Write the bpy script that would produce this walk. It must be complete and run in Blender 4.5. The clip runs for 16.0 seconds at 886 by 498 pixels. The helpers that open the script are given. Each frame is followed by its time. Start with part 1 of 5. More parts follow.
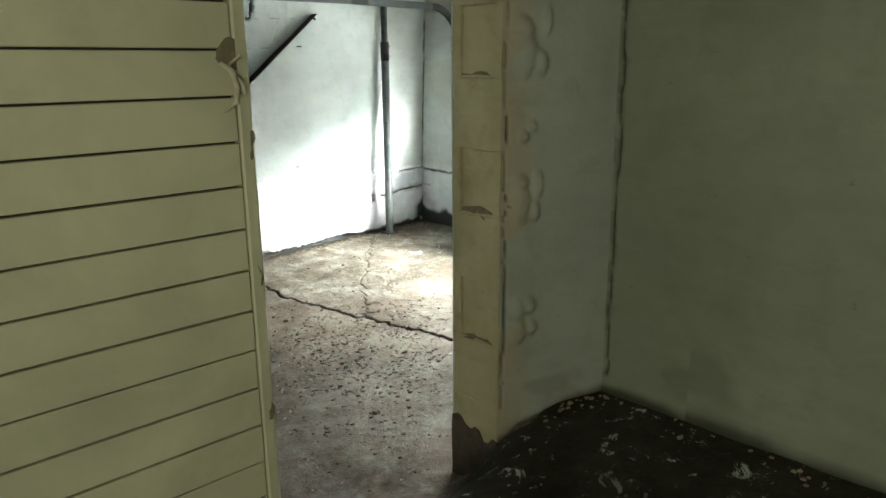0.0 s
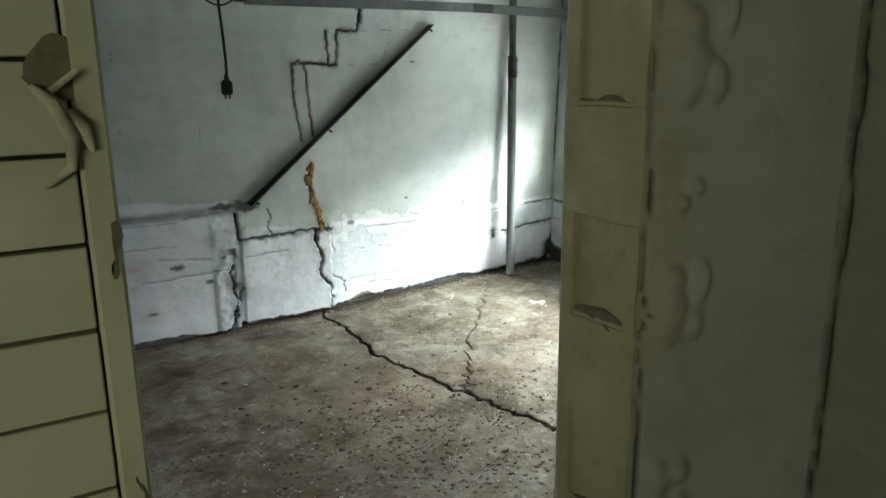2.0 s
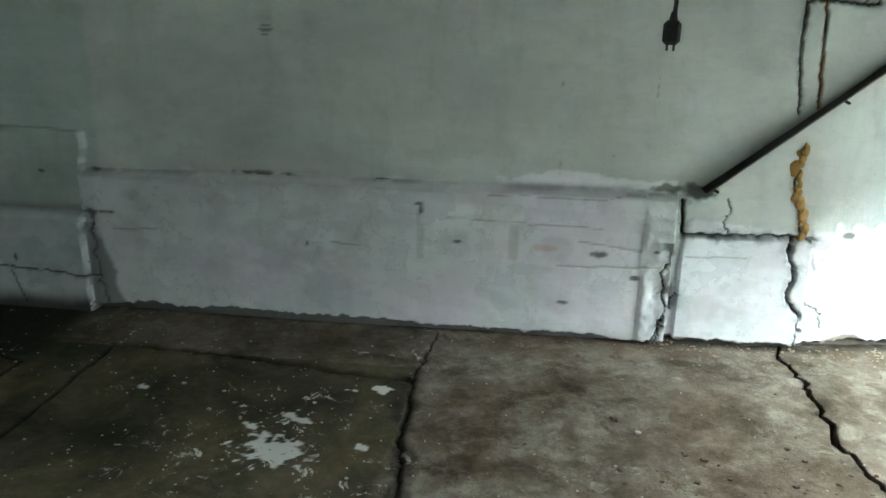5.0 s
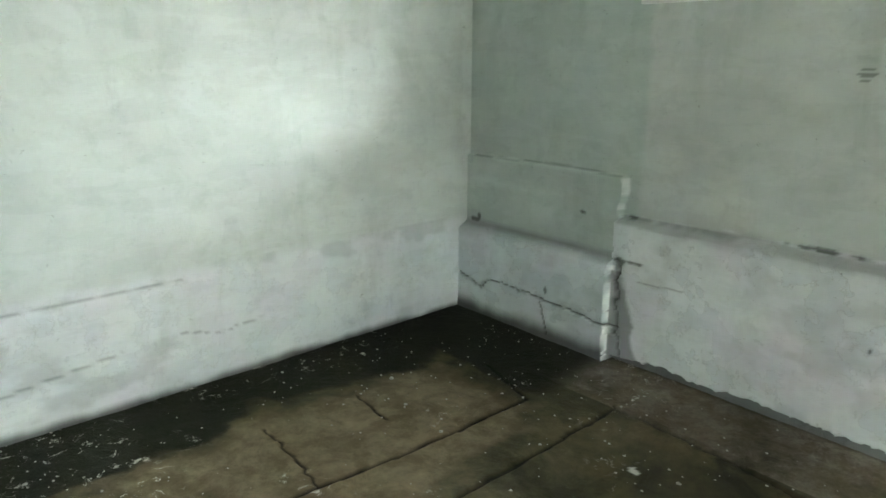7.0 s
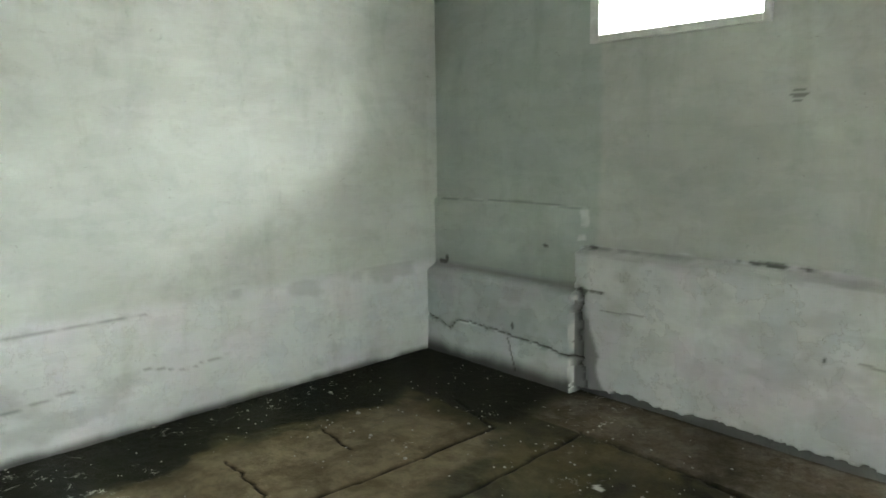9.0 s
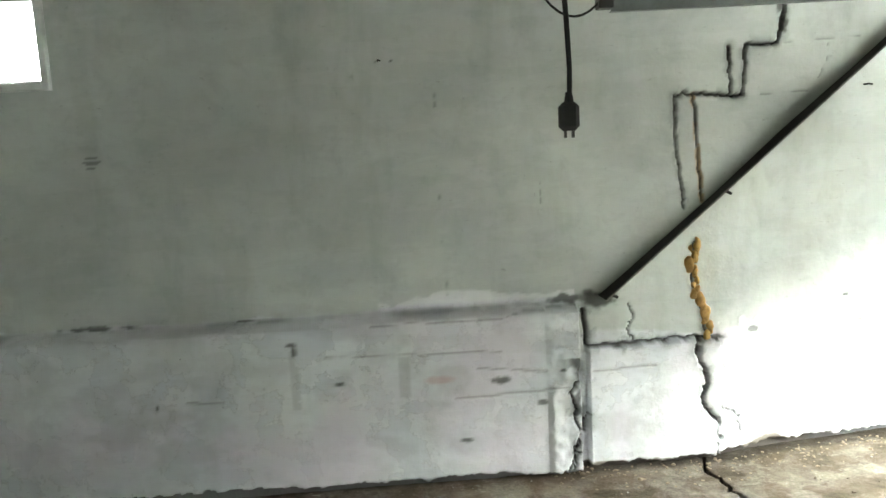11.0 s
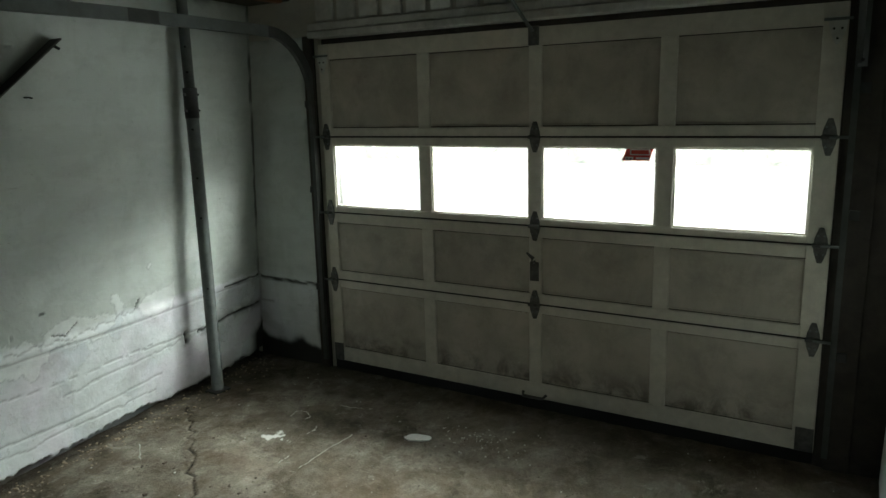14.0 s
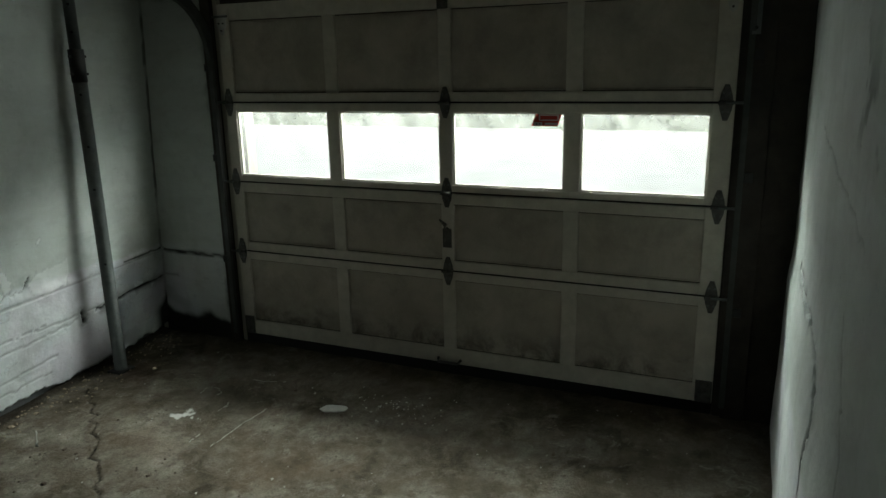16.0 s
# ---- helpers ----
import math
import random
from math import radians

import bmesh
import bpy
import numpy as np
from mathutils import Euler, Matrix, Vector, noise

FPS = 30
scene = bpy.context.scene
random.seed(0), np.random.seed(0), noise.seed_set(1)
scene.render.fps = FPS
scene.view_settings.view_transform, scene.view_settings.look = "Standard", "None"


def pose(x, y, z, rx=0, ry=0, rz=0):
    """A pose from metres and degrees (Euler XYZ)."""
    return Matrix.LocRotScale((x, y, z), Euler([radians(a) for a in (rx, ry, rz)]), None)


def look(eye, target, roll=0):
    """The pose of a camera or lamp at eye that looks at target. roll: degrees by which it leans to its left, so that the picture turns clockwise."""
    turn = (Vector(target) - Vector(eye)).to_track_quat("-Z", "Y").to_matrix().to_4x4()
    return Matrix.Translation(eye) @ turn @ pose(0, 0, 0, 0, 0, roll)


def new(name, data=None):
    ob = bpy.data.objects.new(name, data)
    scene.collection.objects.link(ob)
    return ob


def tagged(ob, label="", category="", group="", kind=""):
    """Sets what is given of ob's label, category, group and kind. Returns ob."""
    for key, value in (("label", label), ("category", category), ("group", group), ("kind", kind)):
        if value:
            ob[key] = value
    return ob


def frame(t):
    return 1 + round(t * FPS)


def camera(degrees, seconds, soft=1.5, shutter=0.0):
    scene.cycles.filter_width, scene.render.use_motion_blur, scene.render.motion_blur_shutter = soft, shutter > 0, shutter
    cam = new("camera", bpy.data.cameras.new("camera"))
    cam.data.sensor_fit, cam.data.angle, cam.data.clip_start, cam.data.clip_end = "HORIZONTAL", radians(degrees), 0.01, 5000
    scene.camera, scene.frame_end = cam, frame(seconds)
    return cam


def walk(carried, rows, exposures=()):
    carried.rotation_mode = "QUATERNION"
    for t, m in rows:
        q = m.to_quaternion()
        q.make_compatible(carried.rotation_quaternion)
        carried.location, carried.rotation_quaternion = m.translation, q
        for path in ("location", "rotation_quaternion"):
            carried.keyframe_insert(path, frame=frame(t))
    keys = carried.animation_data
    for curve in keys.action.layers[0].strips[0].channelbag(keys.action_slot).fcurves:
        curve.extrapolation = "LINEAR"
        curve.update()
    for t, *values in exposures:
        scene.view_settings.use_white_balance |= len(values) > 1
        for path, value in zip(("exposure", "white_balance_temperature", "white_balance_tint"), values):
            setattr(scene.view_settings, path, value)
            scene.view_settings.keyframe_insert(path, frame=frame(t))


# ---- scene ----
cam = camera(63.9, 16.0)
PATH = [
    (0, (-4.634, -4.869, 1.529), (-3.321, -3.447, 1.025), -0.5),
    (0.5, (-4.481, -4.741, 1.548), (-3.25, -3.24, 1.065), -2.7),
    (1, (-4.286, -4.584, 1.534), (-3.149, -3.002, 1.086), -1.5),
    (1.5, (-4.114, -4.429, 1.535), (-3.062, -2.784, 1.1), -1.1),
    (2, (-3.973, -4.275, 1.535), (-2.964, -2.611, 1.077), -0.7),
    (2.5, (-3.845, -4.083, 1.527), (-2.932, -2.369, 1.051), -0.1),
    (3, (-3.73, -3.913, 1.519), (-3.027, -2.104, 1.038), -0.9),
    (3.2, (-3.683, -3.85, 1.518), (-3.067, -2.011, 1.03), -1.0),
    (5.3, (-3.544, -3.254, 1.531), (-3.921, -1.392, 0.906), 2.0),
    (5.5, (-3.568, -3.199, 1.531), (-4.042, -1.364, 0.892), 2.7),
    (6, (-3.645, -3.037, 1.471), (-4.483, -1.326, 0.861), 2.5),
    (6.5, (-3.723, -2.96, 1.537), (-4.906, -1.448, 0.975), 1.4),
    (7, (-3.83, -2.906, 1.566), (-5.285, -1.64, 1.039), 0.2),
    (7.5, (-3.894, -2.921, 1.565), (-5.555, -1.917, 1.083), -0.1),
    (8, (-3.866, -2.915, 1.502), (-5.617, -2.047, 1.076), 0.6),
    (8.5, (-3.752, -2.926, 1.483), (-5.477, -1.987, 1.105), -0.8),
    (9, (-3.676, -2.895, 1.34), (-5.14, -1.568, 1.035), -0.8),
    (9.5, (-3.711, -2.878, 1.27), (-4.693, -1.151, 1.036), -2.3),
    (9.7, (-3.71, -2.85, 1.265), (-4.507, -1.029, 1.049), -2.4),
    (12, (-3.424, -2.976, 1.59), (-2.693, -1.138, 1.291), -2.6),
    (12.5, (-3.388, -2.966, 1.581), (-2.28, -1.331, 1.268), -2.5),
    (13, (-3.365, -2.941, 1.594), (-1.974, -1.544, 1.255), -3.3),
    (13.5, (-3.308, -2.897, 1.594), (-1.734, -1.72, 1.222), -2.5),
    (14, (-3.28, -2.907, 1.599), (-1.594, -1.908, 1.2), -1.5),
    (14.5, (-3.27, -2.902, 1.6), (-1.53, -2.013, 1.172), -1.5),
    (15, (-3.268, -2.902, 1.6), (-1.512, -2.058, 1.148), -1.3),
    (15.5, (-3.261, -2.899, 1.601), (-1.493, -2.094, 1.123), -1.3),
    (16, (-3.251, -2.894, 1.601), (-1.475, -2.121, 1.103), -1.2),
]
EXPOSURES = [(0.0, 3.45, 6500, 10), (1.5, 2.95, 6400, 9), (2.5, 2.8, 6250, 7), (3.2, 2.75, 6100, 6), (5.3, 3.85, 6300, 6), (6.0, 4.4, 6500, 7), (6.5, 4.85, 6650, 7), (7.5, 4.85, 6900, 9), (8.5, 4.5, 7050, 10), (9.0, 4.5, 7100, 11), (9.7, 4.65, 7150, 13),
             (12.0, 2.8, 6650, 10), (12.5, 2.2, 6600, 9), (13.0, 1.85, 6600, 8), (14.0, 0.95, 6650, 5), (16.0, 0.15, 6650, 4)]
walk(cam, [(t, look(eye, target, roll)) for t, eye, target, roll in PATH],
     EXPOSURES)

# ---- light ----
world = bpy.data.worlds.new("sky")
scene.world = world
world.use_nodes = True
nt = world.node_tree
sky = nt.nodes.new("ShaderNodeTexSky")
sky.sky_type, sky.sun_disc = "NISHITA", False
sky.sun_elevation, sky.sun_rotation = radians(52), radians(262)
nt.links.new(sky.outputs[0], nt.nodes["Background"].inputs[0])
nt.nodes["Background"].inputs[1].default_value = 0.15
LAMP_DOOR, LAMP_GROUND, LAMP_WINDOW, LAMP_GAP, LAMP_ROOM = 120, 20, 1.7, 16, 4.7

sun = new("sun", bpy.data.lights.new("sun", "SUN"))
sun.data.energy, sun.data.angle = 4.5, radians(0.6)
sun.data.color = (1.0, 0.97, 0.92)
sun.matrix_world = look((0, 0, 0), (-math.sin(radians(262)), -math.cos(radians(262)), -math.tan(radians(52))))


def window_lamp(name, place, target, w, h, power, spread=120, tint=(0.93, 1.0, 0.97)):
    lamp = new(name, bpy.data.lights.new(name, "AREA"))
    lamp.data.shape, lamp.data.size, lamp.data.size_y = "RECTANGLE", w, h
    lamp.data.energy, lamp.data.spread, lamp.data.color = power, radians(spread), tint
    lamp.matrix_world = look(place, target)
    return lamp


# ---- plan ----
FAR = -7.06          # far wall
BACK = 0.14          # long block wall
PART_G = -3.09       # partition, garage side
PART_N = -3.32       # partition, near side
DOOR_L, DOOR_R = -0.165, -2.82
CEIL = 2.42
NEAR_Z = 0.33
OPEN_L, OPEN_R = -3.88, -2.945
NEAR_E = -2.52
SIDING_Y = -3.45
WIN_L, WIN_R, WIN_B, WIN_T = -5.88, -4.99, 1.80, 2.17

window_lamp("daylight", (0.52, -1.5, 1.68), (-1.0, -1.5, 1.68), 3.8, 0.34, LAMP_DOOR, 170)
window_lamp("ground_bounce", (1.4, -1.5, 0.34), (-1.0, -1.5, 1.0), 4.6, 0.6, LAMP_GROUND, 175)
window_lamp("daylight", (-5.43, BACK + 0.21, 2.0), (-5.6, BACK - 1, 1.5), 0.8, 0.3, LAMP_WINDOW, 150)
# the bright strip of sky between this eave and the neighbour's
window_lamp("sky_gap", (-4.05, 1.42, 2.72), (-5.45, BACK, 1.98), 3.0, 0.16, LAMP_GAP, 170, (0.90, 1.0, 1.02))
# area lamp added for the unseen source that lights the near room
window_lamp("unseen_room_lamp", (-5.9, -6.2, 1.5), (-3.2, -3.6, 1.1), 2.2, 1.2, LAMP_ROOM, 170, (0.97, 1.0, 0.74))


# ---- materials ----
def shader(name, rough=0.8, metal=0.0):
    m = bpy.data.materials.new(name)
    m.use_nodes = True
    b = m.node_tree.nodes["Principled BSDF"]
    b.inputs["Roughness"].default_value, b.inputs["Metallic"].default_value = rough, metal
    return m, m.node_tree, b


def noise_node(t, scale, detail=5.0, rough=0.6, dist=0.0, coord=None):
    n = t.nodes.new("ShaderNodeTexNoise")
    n.inputs["Scale"].default_value, n.inputs["Detail"].default_value = scale, detail
    n.inputs["Roughness"].default_value, n.inputs["Distortion"].default_value = rough, dist
    t.links.new(coord or geo(t), n.inputs["Vector"])
    return n.outputs["Fac"]


def geo(t):
    n = t.nodes.get("geo") or t.nodes.new("ShaderNodeNewGeometry")
    n.name = "geo"
    return n.outputs["Position"]


def stretched(t, scale):
    n = t.nodes.new("ShaderNodeVectorMath")
    n.operation = "MULTIPLY"
    t.links.new(geo(t), n.inputs[0])
    n.inputs[1].default_value = scale
    return n.outputs[0]


def ramp(t, fac, stops):
    n = t.nodes.new("ShaderNodeValToRGB")
    e = n.color_ramp.elements
    while len(e) < len(stops):
        e.new(0.5)
    for el, (p, c) in zip(e, stops):
        el.position = p
        el.color = (*c, 1) if len(c) == 3 else (c[0],) * 3 + (1,)
    t.links.new(fac, n.inputs[0])
    return n.outputs[0]


def mix(t, fac, a, b, mode="MIX"):
    n = t.nodes.new("ShaderNodeMix")
    n.data_type, n.blend_type = "RGBA", mode
    for sock, v in ((n.inputs[0], fac), (n.inputs[6], a), (n.inputs[7], b)):
        if isinstance(v, (int, float)):
            sock.default_value = v
        elif isinstance(v, tuple):
            sock.default_value = (*v, 1)
        else:
            t.links.new(v, sock)
    return n.outputs[2]


def bump(t, b, height, strength=0.4, dist=0.01):
    n = t.nodes.new("ShaderNodeBump")
    n.inputs["Strength"].default_value, n.inputs["Distance"].default_value = strength, dist
    t.links.new(height, n.inputs["Height"])
    t.links.new(n.outputs[0], b.inputs["Normal"])


def attr(t, name):
    n = t.nodes.new("ShaderNodeAttribute")
    n.attribute_name = name
    return n.outputs["Fac"]


def plaster(name, base, stain, dirt_shade_col, chips=0.0, damp=False):
    m, t, b = shader(name, 0.75)
    big = noise_node(t, 1.6, 6, 0.6, 0.6)
    mid = noise_node(t, 9.0, 6, 0.65, 0.4)
    fine = noise_node(t, 70.0, 4, 0.6)
    c = mix(t, ramp(t, big, [(0.38, (0,)), (0.68, (1,))]), base, tuple(0.82 * v for v in base))
    c = mix(t, ramp(t, mid, [(0.52, (0,)), (0.75, (0.55,))]), c, stain)
    dirt_shade = attr(t, "dirt_shade")
    speck = ramp(t, noise_node(t, 28.0, 5, 0.7), [(0.64, (0,)), (0.70, (0.35,))])
    c = mix(t, speck, c, tuple(0.75 * v for v in stain)) if chips else c
    # upper wall darkened: partly its own greener paint, partly dimmer light painted in
    c = mix(t, attr(t, "tone"), c, mix(t, 1.0, c, (0.77, 0.79, 0.74), "MULTIPLY")) if name == "painted_block" else c
    if name == "painted_block":
        low = t.nodes.new("ShaderNodeMath")
        low.operation, low.inputs[0].default_value = "SUBTRACT", 1.0
        t.links.new(attr(t, "tone"), low.inputs[1])
        flake = noise_node(t, 5.0, 7, 0.6, 0.15)
        coat = mix(t, 1.0, ramp(t, flake, [(0.52, (0,)), (0.54, (0.5,))]), low.outputs[0], "MULTIPLY")
        rim = mix(t, 1.0, ramp(t, flake, [(0.518, (0,)), (0.526, (0.42,)), (0.535, (0,))]), low.outputs[0], "MULTIPLY")
        c = mix(t, coat, c, (0.53, 0.575, 0.61))
        c = mix(t, rim, c, (0.25, 0.25, 0.24))
        tint = ramp(t, noise_node(t, 2.3, 3, 0.5, 0.3), [(0.48, (0,)), (0.62, (0.55,))])
        pock = ramp(t, noise_node(t, 38.0, 6, 0.75, 0.3), [(0.645, (0,)), (0.68, (0.7,))])
        c = mix(t, mix(t, 1.0, mix(t, 1.0, pock, ramp(t, big, [(0.42, (0,)), (0.6, (1,))]), "MULTIPLY"), low.outputs[0], "MULTIPLY"), c, (0.13, 0.125, 0.11))
        c = mix(t, mix(t, 1.0, tint, low.outputs[0], "MULTIPLY"), c, (0.66, 0.60, 0.68))
        c = mix(t, attr(t, "cool"), c, mix(t, 1.0, c, (0.82, 0.88, 0.87), "MULTIPLY"))
        c = mix(t, attr(t, "bright"), c, (0.80, 0.82, 0.81))
    # brushed streaks, soft blotches and small scuffs of old paint
    brushed = noise_node(t, 3.2, 7, 0.62, 0.2, stretched(t, (1, 1, 3.5)))
    c = mix(t, ramp(t, brushed, [(0.47, (0,)), (0.53, (0.5,))]), c, mix(t, 1.0, c, (0.90, 0.905, 0.90), "MULTIPLY"))
    runs = noise_node(t, 5.0, 6, 0.6, 0.1, stretched(t, (1, 1, 0.22)))
    c = mix(t, ramp(t, runs, [(0.56, (0,)), (0.66, (0.45,))]), c, mix(t, 1.0, c, (0.84, 0.85, 0.82), "MULTIPLY"))
    scuff = noise_node(t, 13.0, 9, 0.72, 0.6, stretched(t, (1, 1, 2.6)))
    c = mix(t, ramp(t, scuff, [(0.655, (0,)), (0.675, (0.55,))]), c, mix(t, 1.0, c, (0.58, 0.57, 0.53), "MULTIPLY"))
    fleck = noise_node(t, 24.0, 8, 0.75, 0.2, stretched(t, (1, 1, 1.4)))
    c = mix(t, ramp(t, fleck, [(0.70, (0,)), (0.72, (0.8,))]), c, mix(t, 1.0, c, (0.30, 0.29, 0.26), "MULTIPLY"))
    c = mix(t, attr(t, "bare"), c, tuple(0.62 * v for v in stain))
    c = mix(t, attr(t, "red"), c, (0.45, 0.12, 0.12))
    c = mix(t, attr(t, "ochre"), c, (0.42, 0.24, 0.07))
    c = mix(t, dirt_shade, c, dirt_shade_col)
    t.links.new(c, b.inputs["Base Color"])
    h = mix(t, 0.35, mid, fine)
    bump(t, b, h, 0.38, 0.010)
    return m


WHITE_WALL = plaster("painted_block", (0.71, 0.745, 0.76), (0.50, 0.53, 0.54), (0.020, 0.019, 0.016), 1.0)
CREAM_WALL = plaster("cream_paint", (0.50, 0.49, 0.40), (0.38, 0.36, 0.28), (0.05, 0.04, 0.03))
EAST_WALL = plaster("olive_paint", (0.29, 0.305, 0.235), (0.22, 0.225, 0.165), (0.03, 0.028, 0.02))
FLANK_WALL = plaster("grey_cream_paint", (0.40, 0.415, 0.37), (0.30, 0.29, 0.23), (0.04, 0.035, 0.028))
OLD_BLOCK = plaster("worn_block", (0.46, 0.44, 0.38), (0.30, 0.27, 0.21), (0.05, 0.04, 0.03), 1.0)


def concrete(name):
    m, t, b = shader(name, 0.8)
    big = noise_node(t, 1.3, 6, 0.6, 0.5)
    mid = noise_node(t, 7.0, 8, 0.7, 0.5)
    fine = noise_node(t, 90.0, 4, 0.7)
    c = mix(t, ramp(t, big, [(0.35, (0,)), (0.65, (1,))]), (0.195, 0.175, 0.145), (0.115, 0.097, 0.072))
    c = mix(t, ramp(t, mid, [(0.45, (0,)), (0.7, (0.7,))]), c, (0.33, 0.31, 0.28))
    c = mix(t, ramp(t, fine, [(0.35, (0.5,)), (0.55, (0,))]), c, (0.10, 0.085, 0.065))
    soil = ramp(t, noise_node(t, 4.2, 10, 0.74, 0.5), [(0.50, (0,)), (0.60, (0.75,))])
    c = mix(t, soil, c, mix(t, 1.0, c, (0.42, 0.38, 0.32), "MULTIPLY"))
    pale = ramp(t, noise_node(t, 8.5, 10, 0.78, 0.3), [(0.60, (0,)), (0.68, (0.55,))])
    c = mix(t, pale, c, (0.30, 0.285, 0.25))
    c = mix(t, attr(t, "rust"), c, (0.17, 0.105, 0.065))
    blotch = ramp(t, noise_node(t, 2.6, 8, 0.68, 0.2), [(0.42, (0,)), (0.62, (0.75,))])
    c = mix(t, blotch, c, mix(t, 1.0, c, (0.42, 0.37, 0.30), "MULTIPLY"))
    murk = ramp(t, noise_node(t, 2.2, 8, 0.7, 0.8), [(0.38, (0,)), (0.62, (1,))])
    c = mix(t, attr(t, "olive"), c, mix(t, murk, (0.100, 0.088, 0.045), (0.024, 0.025, 0.014)))
    sand = mix(t, ramp(t, noise_node(t, 5.0, 8, 0.7, 0.4), [(0.40, (0,)), (0.60, (1,))]), (0.235, 0.19, 0.125), (0.135, 0.112, 0.068))
    c = mix(t, attr(t, "tan"), c, sand)
    c = mix(t, attr(t, "moss_shade"), c, (0.011, 0.0125, 0.006))
    flakes = ramp(t, noise_node(t, 11.0, 10, 0.80, 0.8), [(0.585, (0,)), (0.602, (1,))])
    zone = t.nodes.new("ShaderNodeMath")
    zone.operation = "MULTIPLY"
    t.links.new(flakes, zone.inputs[0])
    t.links.new(attr(t, "flakes"), zone.inputs[1])
    c = mix(t, zone.outputs[0], c, (0.6, 0.6, 0.56))
    mott = ramp(t, noise_node(t, 13.0, 10, 0.75, 0.1), [(0.36, (0,)), (0.62, (1,))])
    c = mix(t, mott, mix(t, 1.0, c, (0.78, 0.76, 0.73), "MULTIPLY"), mix(t, 1.0, c, (1.15, 1.14, 1.12), "MULTIPLY"))
    c = mix(t, attr(t, "white"), c, (0.62, 0.62, 0.60))
    c = mix(t, attr(t, "dirt_shade"), c, (0.008, 0.007, 0.006))
    t.links.new(c, b.inputs["Base Color"])
    r = ramp(t, attr(t, "moss_shade"), [(0.0, (0.85,)), (1.0, (0.7,))])
    t.links.new(r, b.inputs["Roughness"])
    b.inputs["Specular IOR Level"].default_value = 0.14
    bump(t, b, mix(t, 0.5, mid, fine), 0.75, 0.014)
    return m


CONCRETE = concrete("concrete")


def plain(name, col, rough=0.6, metal=0.0, vary=0.25, scale=14.0, bumpy=0.2):
    m, t, b = shader(name, rough, metal)
    n = noise_node(t, scale, 6, 0.65, 0.3)
    c = mix(t, ramp(t, n, [(0.35, (0,)), (0.7, (1,))]), col, tuple(v * (1 - vary) for v in col))
    t.links.new(c, b.inputs["Base Color"])
    bump(t, b, n, bumpy, 0.004)
    return m


DOOR_PAINT = plain("door_paint", (0.60, 0.57, 0.49), 0.55, 0, 0.2)
PANEL_PAINT = plain("panel_paint", (0.48, 0.435, 0.365), 0.6, 0, 0.28, 5.0)


def grime(m):
    """Mould that has crept up from the bottom rail, and blotches."""
    t, b = m.node_tree, m.node_tree.nodes["Principled BSDF"]
    c = b.inputs["Base Color"].links[0].from_socket
    sep = t.nodes.new("ShaderNodeSeparateXYZ")
    t.links.new(geo(t), sep.inputs[0])
    low = ramp(t, sep.outputs[2], [(0.13, (1,)), (0.30, (0,))])
    n = ramp(t, noise_node(t, 7.0, 7, 0.7, 0.4), [(0.45, (0,)), (0.60, (0.85,))])
    c = mix(t, mix(t, 1.0, low, n, "MULTIPLY"), c, (0.05, 0.045, 0.035))
    c = mix(t, ramp(t, noise_node(t, 4.0, 8, 0.75, 0.2), [(0.50, (0,)), (0.75, (0.5,))]), c, (0.16, 0.14, 0.11))
    t.links.new(c, b.inputs["Base Color"])


grime(PANEL_PAINT)
GALV = plain("galvanised_steel", (0.14, 0.155, 0.15), 0.45, 0.1, 0.3)
POLE_PAINT = plain("pole_paint", (0.085, 0.097, 0.093), 0.5, 0.1, 0.35, 20)
DARK_STEEL = plain("dark_steel", (0.05, 0.05, 0.05), 0.55, 0.6)
# darker copy of the galvanised steel, for the vertical and curved rails
DARK_TRACK_STEEL = plain("dark_track_steel", (0.06, 0.065, 0.06), 0.5, 0.2, 0.4)
BLACK_RUBBER = plain("black_rubber", (0.006, 0.006, 0.006), 0.8)
OLD_WOOD = plain("old_wood", (0.16, 0.10, 0.06), 0.8, 0, 0.5, 9)
RED_WOOD = plain("red_wood", (0.30, 0.11, 0.05), 0.7, 0, 0.5, 9)
SIDING = plain("siding_paint", (0.55, 0.53, 0.38), 0.6, 0, 0.28, 3.0, 0.1)
FRAME_WHITE = plain("white_frame", (0.75, 0.77, 0.76), 0.5)


CREAM_PLAIN = plain("cream_plain", (0.50, 0.49, 0.40), 0.75, 0, 0.25, 3)
OLD_PAINT = plain("old_paint", (0.60, 0.61, 0.57), 0.7, 0, 0.35, 10, 0.4)
PIER_PAINT = plaster("pier_paint", (0.43, 0.385, 0.235), (0.27, 0.20, 0.09), (0.05, 0.04, 0.03), 1.0)
MORTAR = plain("mortar", (0.40, 0.37, 0.28), 0.9, 0, 0.4, 40, 0.5)
DARK_WOOD = plain("dark_wood", (0.045, 0.037, 0.03), 0.85, 0, 0.5, 9)
CEILING_BOARD = plain("ceiling_board", (0.30, 0.28, 0.24), 0.85, 0, 0.5, 6)
HINGE_STEEL = plain("hinge_steel", (0.14, 0.14, 0.13), 0.5, 0.7, 0.5, 40)
RED_PLASTIC = plain("red_plastic", (0.55, 0.05, 0.03), 0.4)
# white-painted steel; both greys are darkened with the bar's shade
BRACE_PAINT = plain("brace_paint", (0.12, 0.12, 0.11), 0.6, 0, 0.45, 20)
BRACE_SHADED = plain("brace_shaded", (0.045, 0.045, 0.04), 0.7, 0.0, 0.4, 20)
FOAM = plain("aged_foam", (0.45, 0.27, 0.08), 0.8, 0, 0.45, 40, 0.6)
PATCH = plain("filler", (0.20, 0.175, 0.115), 0.9, 0, 0.35, 60, 0.8)
